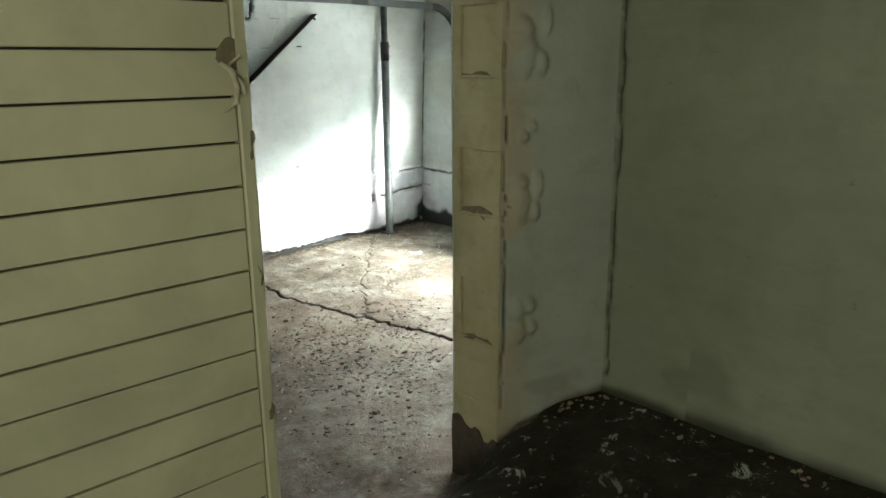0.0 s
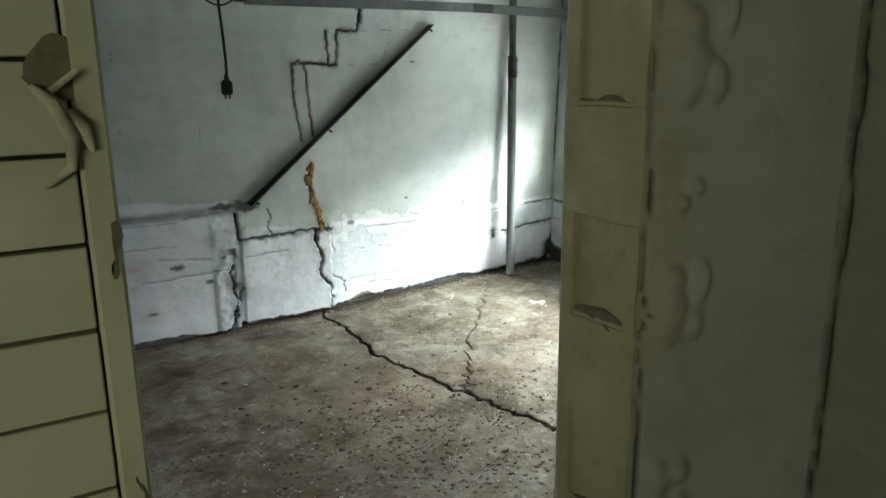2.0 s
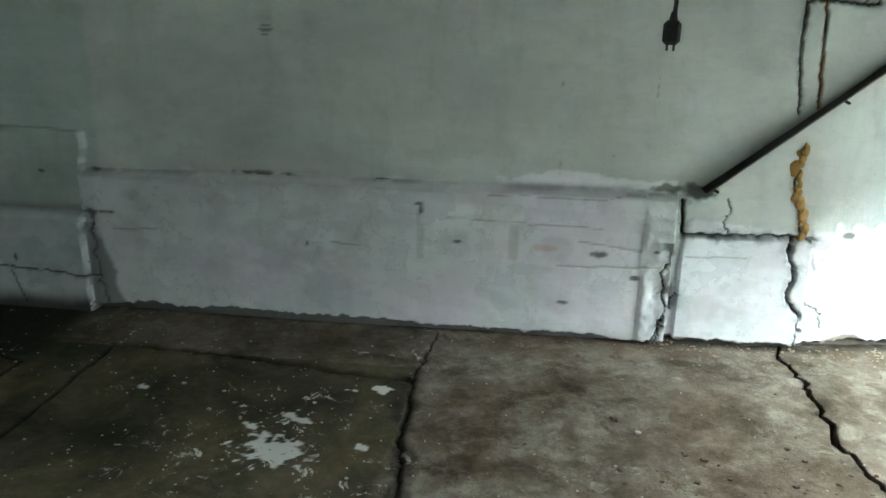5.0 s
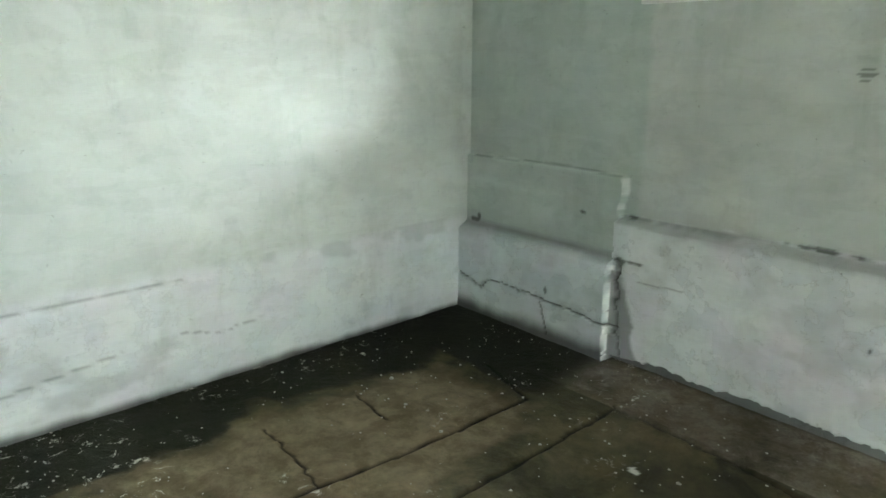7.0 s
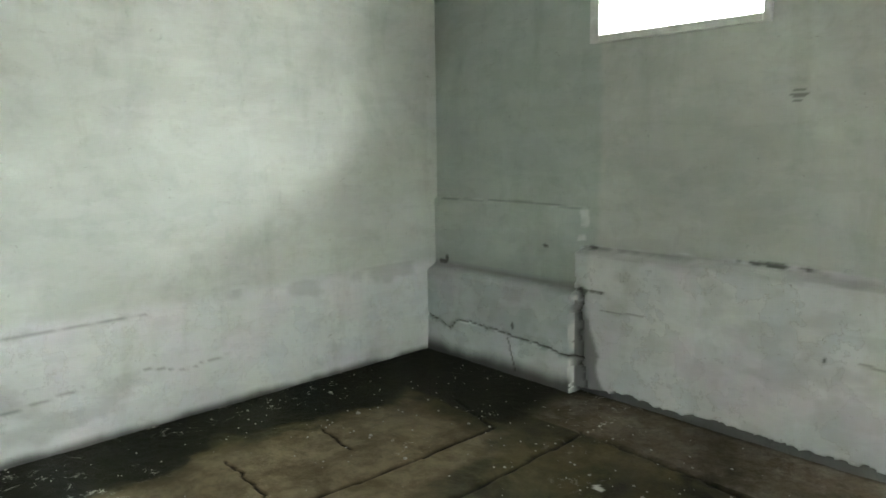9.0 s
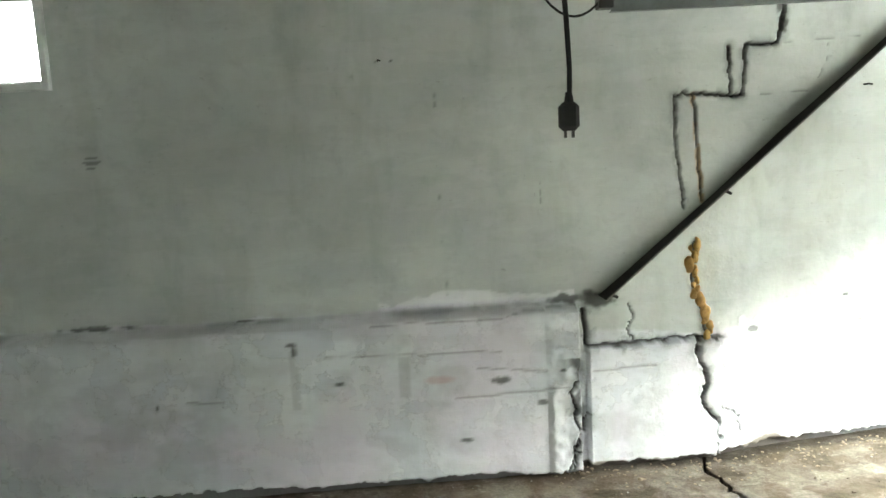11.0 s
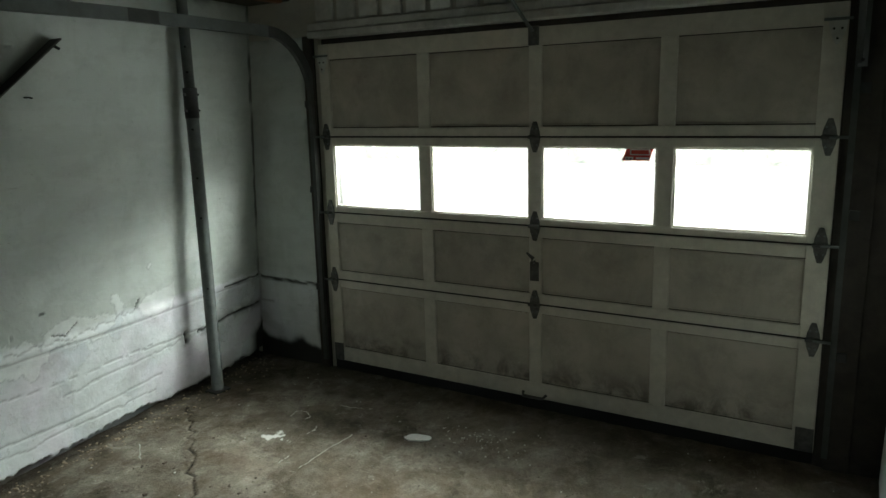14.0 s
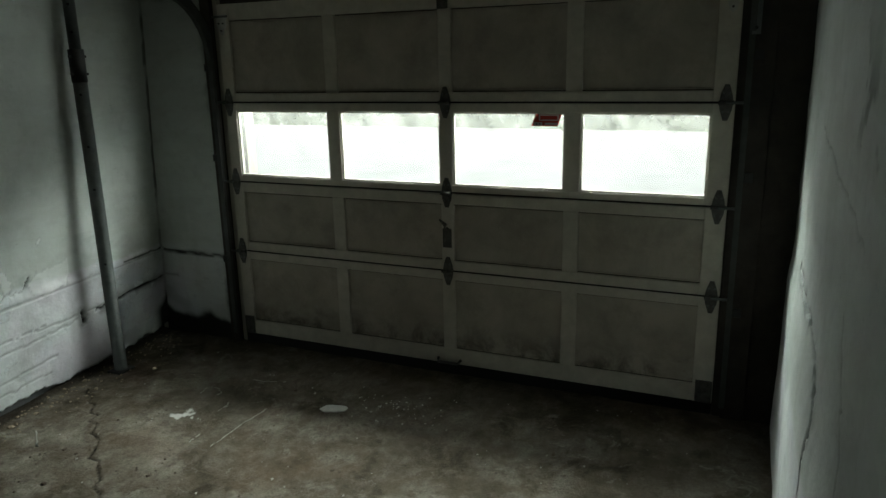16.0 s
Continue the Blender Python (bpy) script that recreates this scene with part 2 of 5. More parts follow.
RAG = plain("rag", (0.55, 0.50, 0.38), 0.9, 0, 0.3, 60, 0.6)
CHIP_PALE = plain("pale_chips", (0.40, 0.39, 0.35), 0.8, 0, 0.4, 30)
CHIP_WHITE = plain("white_chips", (0.62, 0.62, 0.60), 0.8, 0, 0.3, 40)
CHIP_DARK = plain("brown_chips", (0.10, 0.078, 0.056), 0.85, 0, 0.4, 30)
CHIP_TAN = plain("tan_chips", (0.30, 0.24, 0.17), 0.85, 0, 0.4, 30)
DRIVE = plain("drive", (0.47, 0.47, 0.445), 0.9, 0, 0.2, 1.5)
LEAF = plain("leaf", (0.11, 0.13, 0.08), 0.7, 0, 0.4, 3.0)


def glass():
    m = bpy.data.materials.new("glass")
    m.use_nodes = True
    b = m.node_tree.nodes["Principled BSDF"]
    b.inputs["Base Color"].default_value = (0.95, 0.98, 0.96, 1)
    b.inputs["Roughness"].default_value = 0.02
    b.inputs["Transmission Weight"].default_value = 1.0
    b.inputs["IOR"].default_value = 1.45
    t = m.node_tree
    # translucent haze mixed in so that lamp light whitens the panes
    haze = t.nodes.new("ShaderNodeBsdfTranslucent")
    haze.inputs[0].default_value = (0.9, 0.9, 0.86, 1)
    blend = t.nodes.new("ShaderNodeMixShader")
    t.links.new(ramp(t, noise_node(t, 9.0, 8, 0.75, 0.5), [(0.3, (0.02,)), (0.75, (0.10,))]), blend.inputs[0])
    t.links.new(b.outputs[0], blend.inputs[1])
    t.links.new(haze.outputs[0], blend.inputs[2])
    t.links.new(blend.outputs[0], t.nodes["Material Output"].inputs[0])
    return m


GLASS = glass()


# ---- building helpers ----
def part(name, bm, material, parent=None, label="", kind=""):
    me = bpy.data.meshes.new(name)
    bm.to_mesh(me)
    bm.free()
    me.materials.append(material)
    ob = new(name, me)
    if parent:
        ob.parent = parent
    return tagged(ob, label, kind=kind)


def box(lo, hi, bev=0.0, bm=None):
    bm = bm or bmesh.new()
    m = Matrix.Translation([(a + b) / 2 for a, b in zip(lo, hi)]) @ Matrix.Diagonal([abs(b - a) for a, b in zip(lo, hi)] + [1])
    made = bmesh.ops.create_cube(bm, size=1, matrix=m)
    if bev:
        edges = list({e for v in made["verts"] for e in v.link_edges})
        bmesh.ops.bevel(bm, geom=edges, offset=bev, segments=1, affect="EDGES")
    return bm


def tube(points, r, sides=12, bm=None, cap=True):
    bm = bm or bmesh.new()
    pts = [Vector(p) for p in points]
    rings, up = [], Vector((0.13, 0.21, 0.97)).normalized()
    for i, p in enumerate(pts):
        d = (pts[min(i + 1, len(pts) - 1)] - pts[max(i - 1, 0)]).normalized()
        a = d.cross(up).normalized()
        b = d.cross(a)
        rr = r[i] if isinstance(r, (list, tuple)) else r
        rings.append([bm.verts.new(p + rr * (math.cos(k * 2 * math.pi / sides) * a + math.sin(k * 2 * math.pi / sides) * b)) for k in range(sides)])
    for q, w in zip(rings, rings[1:]):
        for k in range(sides):
            f = bm.faces.new((q[k], q[(k + 1) % sides], w[(k + 1) % sides], w[k]))
            f.smooth = True
    if cap:
        bm.faces.new(rings[0])
        bm.faces.new(rings[-1][::-1])
    return bm


def smoothstep(a, b, x):
    u = np.clip((x - a) / (b - a), 0, 1)
    return u * u * (3 - 2 * u)


rng = np.random.default_rng(7)


def fractal(u, v, scale, seed, octaves=4):
    """Smooth value noise on arrays."""
    out, amp, total = np.zeros_like(u), 1.0, 0.0
    for o in range(octaves):
        table = np.random.default_rng(seed + o).random((257, 257))
        x, y = u * scale * 2 ** o + 31.7 * seed, v * scale * 2 ** o + 17.3 * seed
        xi, yi = np.floor(x).astype(int), np.floor(y).astype(int)
        fx, fy = x - xi, y - yi
        fx, fy = fx * fx * (3 - 2 * fx), fy * fy * (3 - 2 * fy)
        g = lambda i, j: table[(xi + i) % 257, (yi + j) % 257]
        out += amp * (g(0, 0) * (1 - fx) * (1 - fy) + g(1, 0) * fx * (1 - fy) + g(0, 1) * (1 - fx) * fy + g(1, 1) * fx * fy)
        total += amp
        amp *= 0.5
    return out / total - 0.5


def polydist(u, v, pts):
    """Distance from every (u, v) to a polyline, and how far along it that is."""
    best, along = np.full(u.shape, 9.0), np.zeros(u.shape)
    n = len(pts) - 1
    for i, ((a, b), (c, d)) in enumerate(zip(pts, pts[1:])):
        l2 = (c - a) ** 2 + (d - b) ** 2 + 1e-9
        s = np.clip(((u - a) * (c - a) + (v - b) * (d - b)) / l2, 0, 1)
        dist = np.hypot(u - a - s * (c - a), v - b - s * (d - b))
        near = dist < best
        best, along = np.where(near, dist, best), np.where(near, (i + s) / n, along)
    return best, along


def jag(pts, amount, seed, parts=8):
    """A polyline with uneven in-between points."""
    r, out = np.random.default_rng(seed), []
    for (a, b), (c, d) in zip(pts, pts[1:]):
        for k in range(parts):
            s = k / parts
            e = 0 if k == 0 else amount
            out.append((a + (c - a) * s + r.normal(0, e), b + (d - b) * s + r.normal(0, e)))
    return out + [pts[-1]]


def sheet(name, place, us, vs, material, attrs, flip=False, kind="structure"):
    """A relief: place(u, v) gives the points of a grid as arrays, attrs its named values."""
    U, V = np.meshgrid(us, vs, indexing="ij")
    co = np.stack(place(U, V), -1).reshape(-1, 3)
    nu, nv = len(us), len(vs)
    i = np.arange(nu * nv).reshape(nu, nv)
    q = np.stack([i[:-1, :-1], i[1:, :-1], i[1:, 1:], i[:-1, 1:]], -1).reshape(-1, 4)
    if flip:
        q = q[:, ::-1]
    me = bpy.data.meshes.new(name)
    me.vertices.add(len(co))
    me.vertices.foreach_set("co", co.ravel())
    me.loops.add(q.size)
    me.loops.foreach_set("vertex_index", q.ravel().astype(np.int32))
    me.polygons.add(len(q))
    me.polygons.foreach_set("loop_start", np.arange(0, q.size, 4, dtype=np.int32))
    me.polygons.foreach_set("use_smooth", np.ones(len(q), bool))
    me.update()
    for key, arr in attrs(U, V).items():
        a = me.attributes.new(key, "FLOAT", "POINT")
        a.data.foreach_set("value", arr.ravel().astype(np.float32))
    me.materials.append(material)
    return tagged(new(name, me), kind=kind)


# ---- long block wall ----
def back_y(x, z):
    """The wall turns away to the right of the big crack and leans in towards its top."""
    far = BACK + 0.03 * smoothstep(-2.2, -1.8, x) + 0.135 * (x + 2.2)
    return np.where(x > -2.2, far, BACK) - 0.05 * np.clip(z, 0, 2.2) * (x > -2.2) * np.clip((x + 2.2) / 0.6, 0, 1)


STAIR = [(-2.39, 1.66), (-2.30, 1.665), (-2.15, 1.65), (-2.085, 1.65), (-2.07, 1.865), (-1.925, 1.87), (-1.90, 1.99), (-1.885, 2.07)]
STAIR_TOP = [(-2.10, 2.085), (-1.90, 2.075), (-1.65, 2.095), (-1.24, 2.10), (-1.225, 2.2)]
STAIR_SIDE = [(-2.15, 1.86), (-2.14, 1.66)]
SLIT_A = [(-2.39, 1.66), (-2.387, 1.45), (-2.355, 1.24), (-2.35, 1.17)]
SLIT_B = [(-2.305, 1.66), (-2.29, 1.44), (-2.275, 1.25), (-2.27, 1.20)]
JOINT_UP = [(-2.07, 1.865), (-1.80, 1.87), (-1.55, 1.88)]
JOINT_DOWN = [(-2.0, 1.65), (-1.78, 1.655)]
FOAM_CRACK = [(-2.30, 1.02), (-2.32, 0.86), (-2.28, 0.75), (-2.245, 0.58)]
BIG_CRACK = [(-2.295, 0.58), (-2.30, 0.50), (-2.265, 0.41), (-2.285, 0.29), (-2.20, 0.17), (-2.205, 0.0)]
SHELF_CRACK = [(-2.80, 0.575), (-2.57, 0.58), (-2.32, 0.59), (-2.20, 0.575)]
PIL_CRACK = [(-2.815, 0.74), (-2.80, 0.58)]
PIL_LOW = [(-2.86, 0.50), (-2.89, 0.36), (-2.86, 0.20), (-2.93, 0.0)]
PIL_LOW_B = [(-2.80, 0.27), (-2.87, 0.14), (-2.90, 0.04)]
WEST_CRACK = [(-7.06, 0.235), (-7.0, 0.22), (-6.84, 0.175), (-6.78, 0.235), (-6.55, 0.245), (-6.40, 0.233), (-6.115, 0.215), (-5.84, 0.195)]
WEST_CRACK_B = [(-6.36, 0.21), (-6.30, 0.03)]
STEP_X, PIL_X = -5.91, -2.85
STEP_CRACK = [(-5.88, 0.56), (-5.86, 0.35), (-5.86, 0.18), (-5.83, 0.02)]
LOW_JOINTS = [[(-2.05, 0.20), (-1.4, 0.17), (-0.9, 0.19)], [(-1.0, 0.36), (-0.6, 0.35), (0.05, 0.36)], [(-1.9, 0.55), (-1.2, 0.53), (-0.3, 0.53), (0.05, 0.53)],
              [(-2.78, 0.47), (-2.5, 0.48)], [(-4.55, 0.46), (-4.4, 0.45)], [(-3.3, 0.53), (-3.0, 0.50)], [(-3.4, 0.40), (-2.9, 0.42)],
              [(-5.75, 0.47), (-5.5, 0.48)], [(-3.95, 0.62), (-3.2, 0.60)], [(-7.0, 0.975), (-6.3, 0.985), (-5.93, 0.97)]]
# each crack: line, half width, depth, jaggedness, seed
CRACKS = [(STAIR, 0.009, 0.03, 0.004, 3), (STAIR_TOP, 0.007, 0.02, 0.003, 31), (STAIR_SIDE, 0.008, 0.02, 0.003, 32), (SLIT_A, 0.008, 0.02, 0.003, 5),
          (SLIT_B, 0.007, 0.015, 0.003, 6), (JOINT_UP, 0.003, 0.006, 0.001, 7), (JOINT_DOWN, 0.003, 0.005, 0.001, 8), (FOAM_CRACK, 0.008, 0.02, 0.006, 9),
          (BIG_CRACK, 0.011, 0.05, 0.008, 4), (SHELF_CRACK, 0.010, 0.03, 0.004, 10), (PIL_CRACK, 0.018, 0.05, 0.003, 11), (PIL_LOW, 0.008, 0.03, 0.012, 12),
          (PIL_LOW_B, 0.006, 0.03, 0.010, 14), (WEST_CRACK, 0.006, 0.02, 0.005, 13), (WEST_CRACK_B, 0.006, 0.015, 0.005, 15), (STEP_CRACK, 0.011, 0.04, 0.010, 16)]
CRACKS += [([(-0.02, 0.365), (-0.46, 0.345), (-0.60, 0.335)], 0.012, 0.02, 0.003, 65), ([(-0.72, 0.345), (-0.80, 0.318), (-1.17, 0.32), (-1.5, 0.30)], 0.006, 0.006, 0.004, 66),
           ([(-0.70, 0.36), (-0.69, 0.30)], 0.014, 0.02, 0.004, 67), ([(-0.95, 0.115), (-1.3, 0.12), (-1.9, 0.14)], 0.006, 0.005, 0.006, 68),
           ([(-0.02, 0.545), (-0.35, 0.54)], 0.008, 0.012, 0.003, 69), ([(-1.02, 0.60), (-1.2, 0.575), (-1.46, 0.565), (-1.75, 0.58)], 0.005, 0.005, 0.009, 70),
           ([(-1.0, 0.64), (-1.03, 0.60)], 0.005, 0.01, 0.003, 73), ([(-1.38, 0.63), (-1.45, 0.58), (-1.52, 0.61)], 0.005, 0.01, 0.004, 74)]
CRACKS += [([(-2.61, 0.76), (-2.59, 0.70), (-2.615, 0.64), (-2.585, 0.59)], 0.005, 0.010, 0.004, 60), ([(-2.17, 0.60), (-2.20, 0.53), (-2.165, 0.42)], 0.004, 0.008, 0.005, 61),
           ([(-2.20, 0.27), (-2.12, 0.22), (-2.08, 0.12)], 0.005, 0.010, 0.006, 62), ([(-2.86, 0.78), (-3.3, 0.74), (-3.75, 0.745)], 0.005, 0.008, 0.004, 63),
           ([(-1.95, 0.40), (-1.4, 0.37), (-0.95, 0.375)], 0.004, 0.008, 0.004, 64)]
CRACKS += [([(-3.423, 1.355), (-3.423, 1.05), (-3.414, 0.843)], 0.0022, 0.004, 0.002, 110),
           ([(-2.989, 1.366), (-2.985, 1.223)], 0.0018, 0.003, 0.002, 111),
           ([(-3.423, 1.733), (-3.425, 1.66)], 0.0018, 0.003, 0.001, 112),
           ([(-1.698, 1.856), (-1.699, 1.777), (-1.734, 1.711)], 0.0022, 0.004, 0.002, 113),
           ([(-1.7, 0.677), (-1.706, 0.635)], 0.004, 0.006, 0.001, 114)]
CRACKS += [(line, 0.0065, 0.006, 0.002, 40 + n) for n, line in enumerate(LOW_JOINTS)]


def crack_fields(x, z, cracks):
    """How deep the cracks cut and how dark they are at every point."""
    depth, dark = np.zeros_like(x), np.zeros_like(x)
    wob = 0.65 + 0.9 * np.abs(fractal(x, z, 9, 77)) * 2
    for line, w, d, j, seed in cracks:
        pts = jag(line, j, seed)
        lo = np.min(pts, 0) - 0.08
        hi = np.max(pts, 0) + 0.08
        idx = (x > lo[0]) & (x < hi[0]) & (z > lo[1]) & (z < hi[1])
        if not idx.any():
            continue
        dist, _ = polydist(x[idx], z[idx], pts)
        ww = w * wob[idx]
        hit = 1 - smoothstep(0.35, 1.1, dist / ww)
        depth[idx] = np.maximum(depth[idx], d * hit)
        soot = 0.35 * (1 - smoothstep(1.0, 5.0, dist / ww)) * (fractal(x[idx], z[idx], 14, seed + 90) > -0.02) * (d > 0.018)
        dark[idx] = np.maximum(dark[idx], np.maximum(hit * (0.4 if d < 0.009 else 1), soot))
    return depth, dark


def ledge_heights(x):
    return 0.775 + 0.004 * (x + 4)


def back_relief(x, z):
    n = 0.022 * fractal(x, z, 2.6, 5) + 0.012 * fractal(x, z, 14, 6)
    x0, x = x, x + 0.012 * fractal(x, z, 5, 71) + 0.008 * fractal(x, z, 30, 72)
    mid = (x > STEP_X) & (x < PIL_X)
    out = np.where(mid, 0.085 * (1 - smoothstep(-0.018, 0.006, z - ledge_heights(x) - n)), 0)
    left = x <= STEP_X
    out += np.where(left, 0.035 * (1 - smoothstep(-0.008, 0.008, z - 0.975 - 0.3 * n)) + 0.085 * (1 - smoothstep(-0.035, 0.012, z - 0.55 - n)), 0)
    panel = (x >= PIL_X + 0.05) & (x < -2.20)
    out += np.where(panel, 0.045 * (1 - smoothstep(-0.006, 0.006, z - 0.575 - 0.3 * n)), 0)
    pil = smoothstep(PIL_X - 0.16, PIL_X - 0.12, x + 0.02 * fractal(x, z, 12, 36)) * (1 - smoothstep(PIL_X + 0.03, PIL_X + 0.06, x + 0.02 * fractal(x, z, 12, 37)))
    out += np.where(True, pil * (0.012 + 0.035 * np.clip(fractal(x, z, 16, 38), -0.2, 0.2)) * (1 - smoothstep(-0.02, 0.02, z - 0.77 - n)), 0)
    r = x >= -2.20
    out += np.where(r, 0.012 * (1 - smoothstep(-0.03, 0.01, z - 0.60 + 0.02 * (x + 2.2) - 2.4 * n)), 0)
    # crumbled render above and along the shelf
    out += 0.012 * smoothstep(0.0, 0.12, fractal(x, z, 3.5, 8)) * np.exp(-((z - 0.80) / 0.035) ** 2) * (x < PIL_X)
    out += 0.0015 * smoothstep(0.02, 0.05, fractal(x0, z, 9, 162) + 0.16 - 2.6 * np.abs(z - 0.595 - 0.02 * (x0 + 1.2))) * (x0 > -2.2) * (x0 < -0.75)
    # broken foot of the wall
    foot = 0.035 + 0.03 * fractal(x, 0 * z, 40, 29) + 0.05 * fractal(x, 0 * z, 3.0, 9) + 0.03 * fractal(x, 0 * z, 14, 10) + 0.018 * smoothstep(-5.85, -5.6, x) * (1 - smoothstep(-4.6, -4.0, x))
    out -= 0.05 * (1 - smoothstep(-0.006, 0.006, z - foot)) * (x > STEP_X)
    return out, foot


def back_place(x, z):
    relief, _ = back_relief(x, z)
    depth, _ = crack_fields(x, z, CRACKS)
    y = back_y(x, z) - relief + depth
    y += 0.022 * fractal(x, z, 1.3, 2) + 0.006 * fractal(x, z, 9, 3) + 0.0012 * fractal(x, z, 40, 4)
    return x, y, z


def back_attrs(x, z):
    _, dark = crack_fields(x, z, CRACKS)
    _, foot = back_relief(x, z)
    grime = 0.78 * (1 - smoothstep(-0.004, 0.010, z - foot)) * (x > STEP_X)
    damp = 0.9 * (1 - smoothstep(0.0, 0.10, z - 0.10 * fractal(x, 0 * z, 4, 15) - 0.02)) * (x < STEP_X)
    wedge = 0.42 * (1 - smoothstep(0.0, 0.03, x - STEP_X - 0.05 - 0.26 * np.clip(0.5 - z, 0, 1) + 0.1 * fractal(x, z, 9, 33))) * (x > STEP_X) * (z < 0.5)
    pil = 0.8 * smoothstep(0.0, 0.10, fractal(x, z, 11, 34) + 0.05) * np.exp(-((x + 2.86) / 0.06) ** 2) * (z < 0.55)
    # corner darkness painted into the colour, with the dark joint up its edge
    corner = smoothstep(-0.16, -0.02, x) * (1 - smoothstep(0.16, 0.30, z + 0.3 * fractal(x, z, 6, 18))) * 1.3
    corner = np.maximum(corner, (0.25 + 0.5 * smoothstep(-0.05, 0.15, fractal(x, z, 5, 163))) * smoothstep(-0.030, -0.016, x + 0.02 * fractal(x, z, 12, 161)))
    shelf = 0.45 * np.exp(-((z - ledge_heights(x) - 0.004) / 0.010) ** 2) * smoothstep(-0.1, 0.15, fractal(x, z, 6, 12)) * (x < -2.6) * (x > STEP_X)
    shelf2 = 0.45 * np.exp(-((z - 0.55) / 0.02) ** 2) * (x < STEP_X)
    daub = smoothstep(-4.6, -4.0, x) * np.clip(0.018 + 0.16 * fractal(x, 0 * z, 3.2, 151) + 0.03 * fractal(x, z, 18, 159), 0.0, 0.06)
    tone = smoothstep(-0.006, 0.010, z - np.where(x < STEP_X, 0.55, np.where(x < PIL_X, 0.79 + daub, 0.62 - 0.02 * (x + 2.2))) - 0.06 * fractal(x, z, 3, 30) - 0.03 * fractal(x, z, 14, 31))
    blot = 0.5 * smoothstep(0.12, 0.25, fractal(x, z, 5, 17)) * (z < 0.75)
    knot = 0.9 * (1 - smoothstep(0.03, 0.09, np.hypot((x + 2.755) * 0.6, (z - 0.785) * 1.8) + 0.09 * fractal(x, z, 22, 19)))
    # wall colour painted dark in a ragged band under the ceiling
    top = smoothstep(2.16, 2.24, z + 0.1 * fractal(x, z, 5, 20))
    ochre = 0 * x
    dist, _ = polydist(x, z, jag(FOAM_CRACK, 0.006, 9))
    ochre = np.maximum(ochre, 0.15 * (1 - smoothstep(0.01, 0.04, dist)) * (fractal(x, z, 25, 24) > -0.05))
    dist, _ = polydist(x, z, jag(SLIT_B, 0.003, 6))
    ochre = np.maximum(ochre, 0.7 * (1 - smoothstep(0.006, 0.018, dist)) * (fractal(x, z, 18, 23) > -0.08))
    dirt_shade = np.maximum.reduce([dark, wedge, pil, grime, damp, corner, shelf, shelf2, blot * 0.22, knot, 0.95 * top, 0 * x])
    bare = np.maximum(0.25 * smoothstep(0.06, 0.2, fractal(x * 0.6, z, 7, 25)) * (z < 0.78), 0.35 * smoothstep(-0.05, 0.12, fractal(x, z, 8, 35)) * np.exp(-((z - ledge_heights(x) + 0.006) / 0.012) ** 2) * (x < PIL_X) * (x > STEP_X))
    rim = 0.035 + 0.05 * np.exp(-((x + 1.95) / 0.16) ** 2) + 0.05 * fractal(x, 0 * z, 9, 39) + 0.02 * fractal(x, z, 30, 40)
    plinth = (1 - smoothstep(-0.004, 0.006, z - rim)) * smoothstep(-2.88, -2.84, x) * (1 - smoothstep(-1.75, -1.6, x))
    bare = np.maximum(bare, plinth)
    dirt_shade = np.maximum(dirt_shade, 0.5 * plinth)
    ochre = np.maximum(ochre, 0.3 * plinth)
    red = 1 - smoothstep(0.02, 0.05, np.hypot((x + 3.47) * 0.6, (z - 0.49) * 2.2) + 0.03 * fractal(x, z, 22, 26))
    spots = 0 * x
    for sx, sz, rx, rz in ((-5.85, 0.555, 0.045, 0.022), (-5.80, 0.562, 0.07, 0.010), (-5.845, 0.775, 0.035, 0.014), (-4.93, 0.792, 0.16, 0.013), (-4.30, 0.785, 0.05, 0.008), (-6.98, 0.575, 0.05, 0.02), (-6.95, 0.60, 0.015, 0.04),
                           (-4.676, 0.45, 0.012, 0.016), (-4.10, 0.685, 0.03, 0.010), (-4.085, 0.655, 0.012, 0.03), (-6.15, 0.76, 0.02, 0.010), (-6.32, 0.29, 0.012, 0.03), (-3.90, 0.50, 0.03, 0.008), (-3.20, 0.47, 0.05, 0.018),
                           (-3.02, 0.36, 0.025, 0.014), (-2.93, 0.50, 0.02, 0.012), (-3.36, 0.21, 0.05, 0.012), (-2.20, 0.58, 0.05, 0.012), (-2.02, 0.60, 0.04, 0.016), (-1.55, 0.72, 0.02, 0.006),
                           (-3.66, 1.86, 0.010, 0.010), (-3.60, 1.86, 0.006, 0.006), (-2.88, 0.80, 0.10, 0.022), (-2.74, 0.775, 0.10, 0.020), (-1.895, 1.96, 0.026, 0.065), (-1.915, 2.02, 0.022, 0.04)):
        spots = np.maximum(spots, 0.8 * (1 - smoothstep(0.5, 1.15, np.hypot((x - sx) / rx, (z - sz) / rz) + 1.5 * fractal(x, z, 26, 152))))
    # faint printed lines on the wall beside the window
    for n in range(5):
        wide = 0.018 + 0.012 * (2 - abs(n - 2))
        spots = np.maximum(spots, 0.55 * (np.abs(x + 4.872) < wide) * (np.abs(z - 1.478 - 0.013 * n) < 0.0035))
    dirt_shade = np.maximum(dirt_shade, spots)
    band = (1 - smoothstep(0.0, 0.006, np.abs(z - ledge_heights(x) + 0.004 - 0.02 * fractal(x, z, 2.6, 5)) - 0.017 - 0.012 * fractal(x, z, 7, 153))) * (x < PIL_X) * (x > STEP_X)
    band = np.maximum(band, (1 - smoothstep(0.0, 0.006, np.abs(z - 0.568) - 0.016 - 0.012 * fractal(x, z, 7, 154))) * (x < STEP_X))
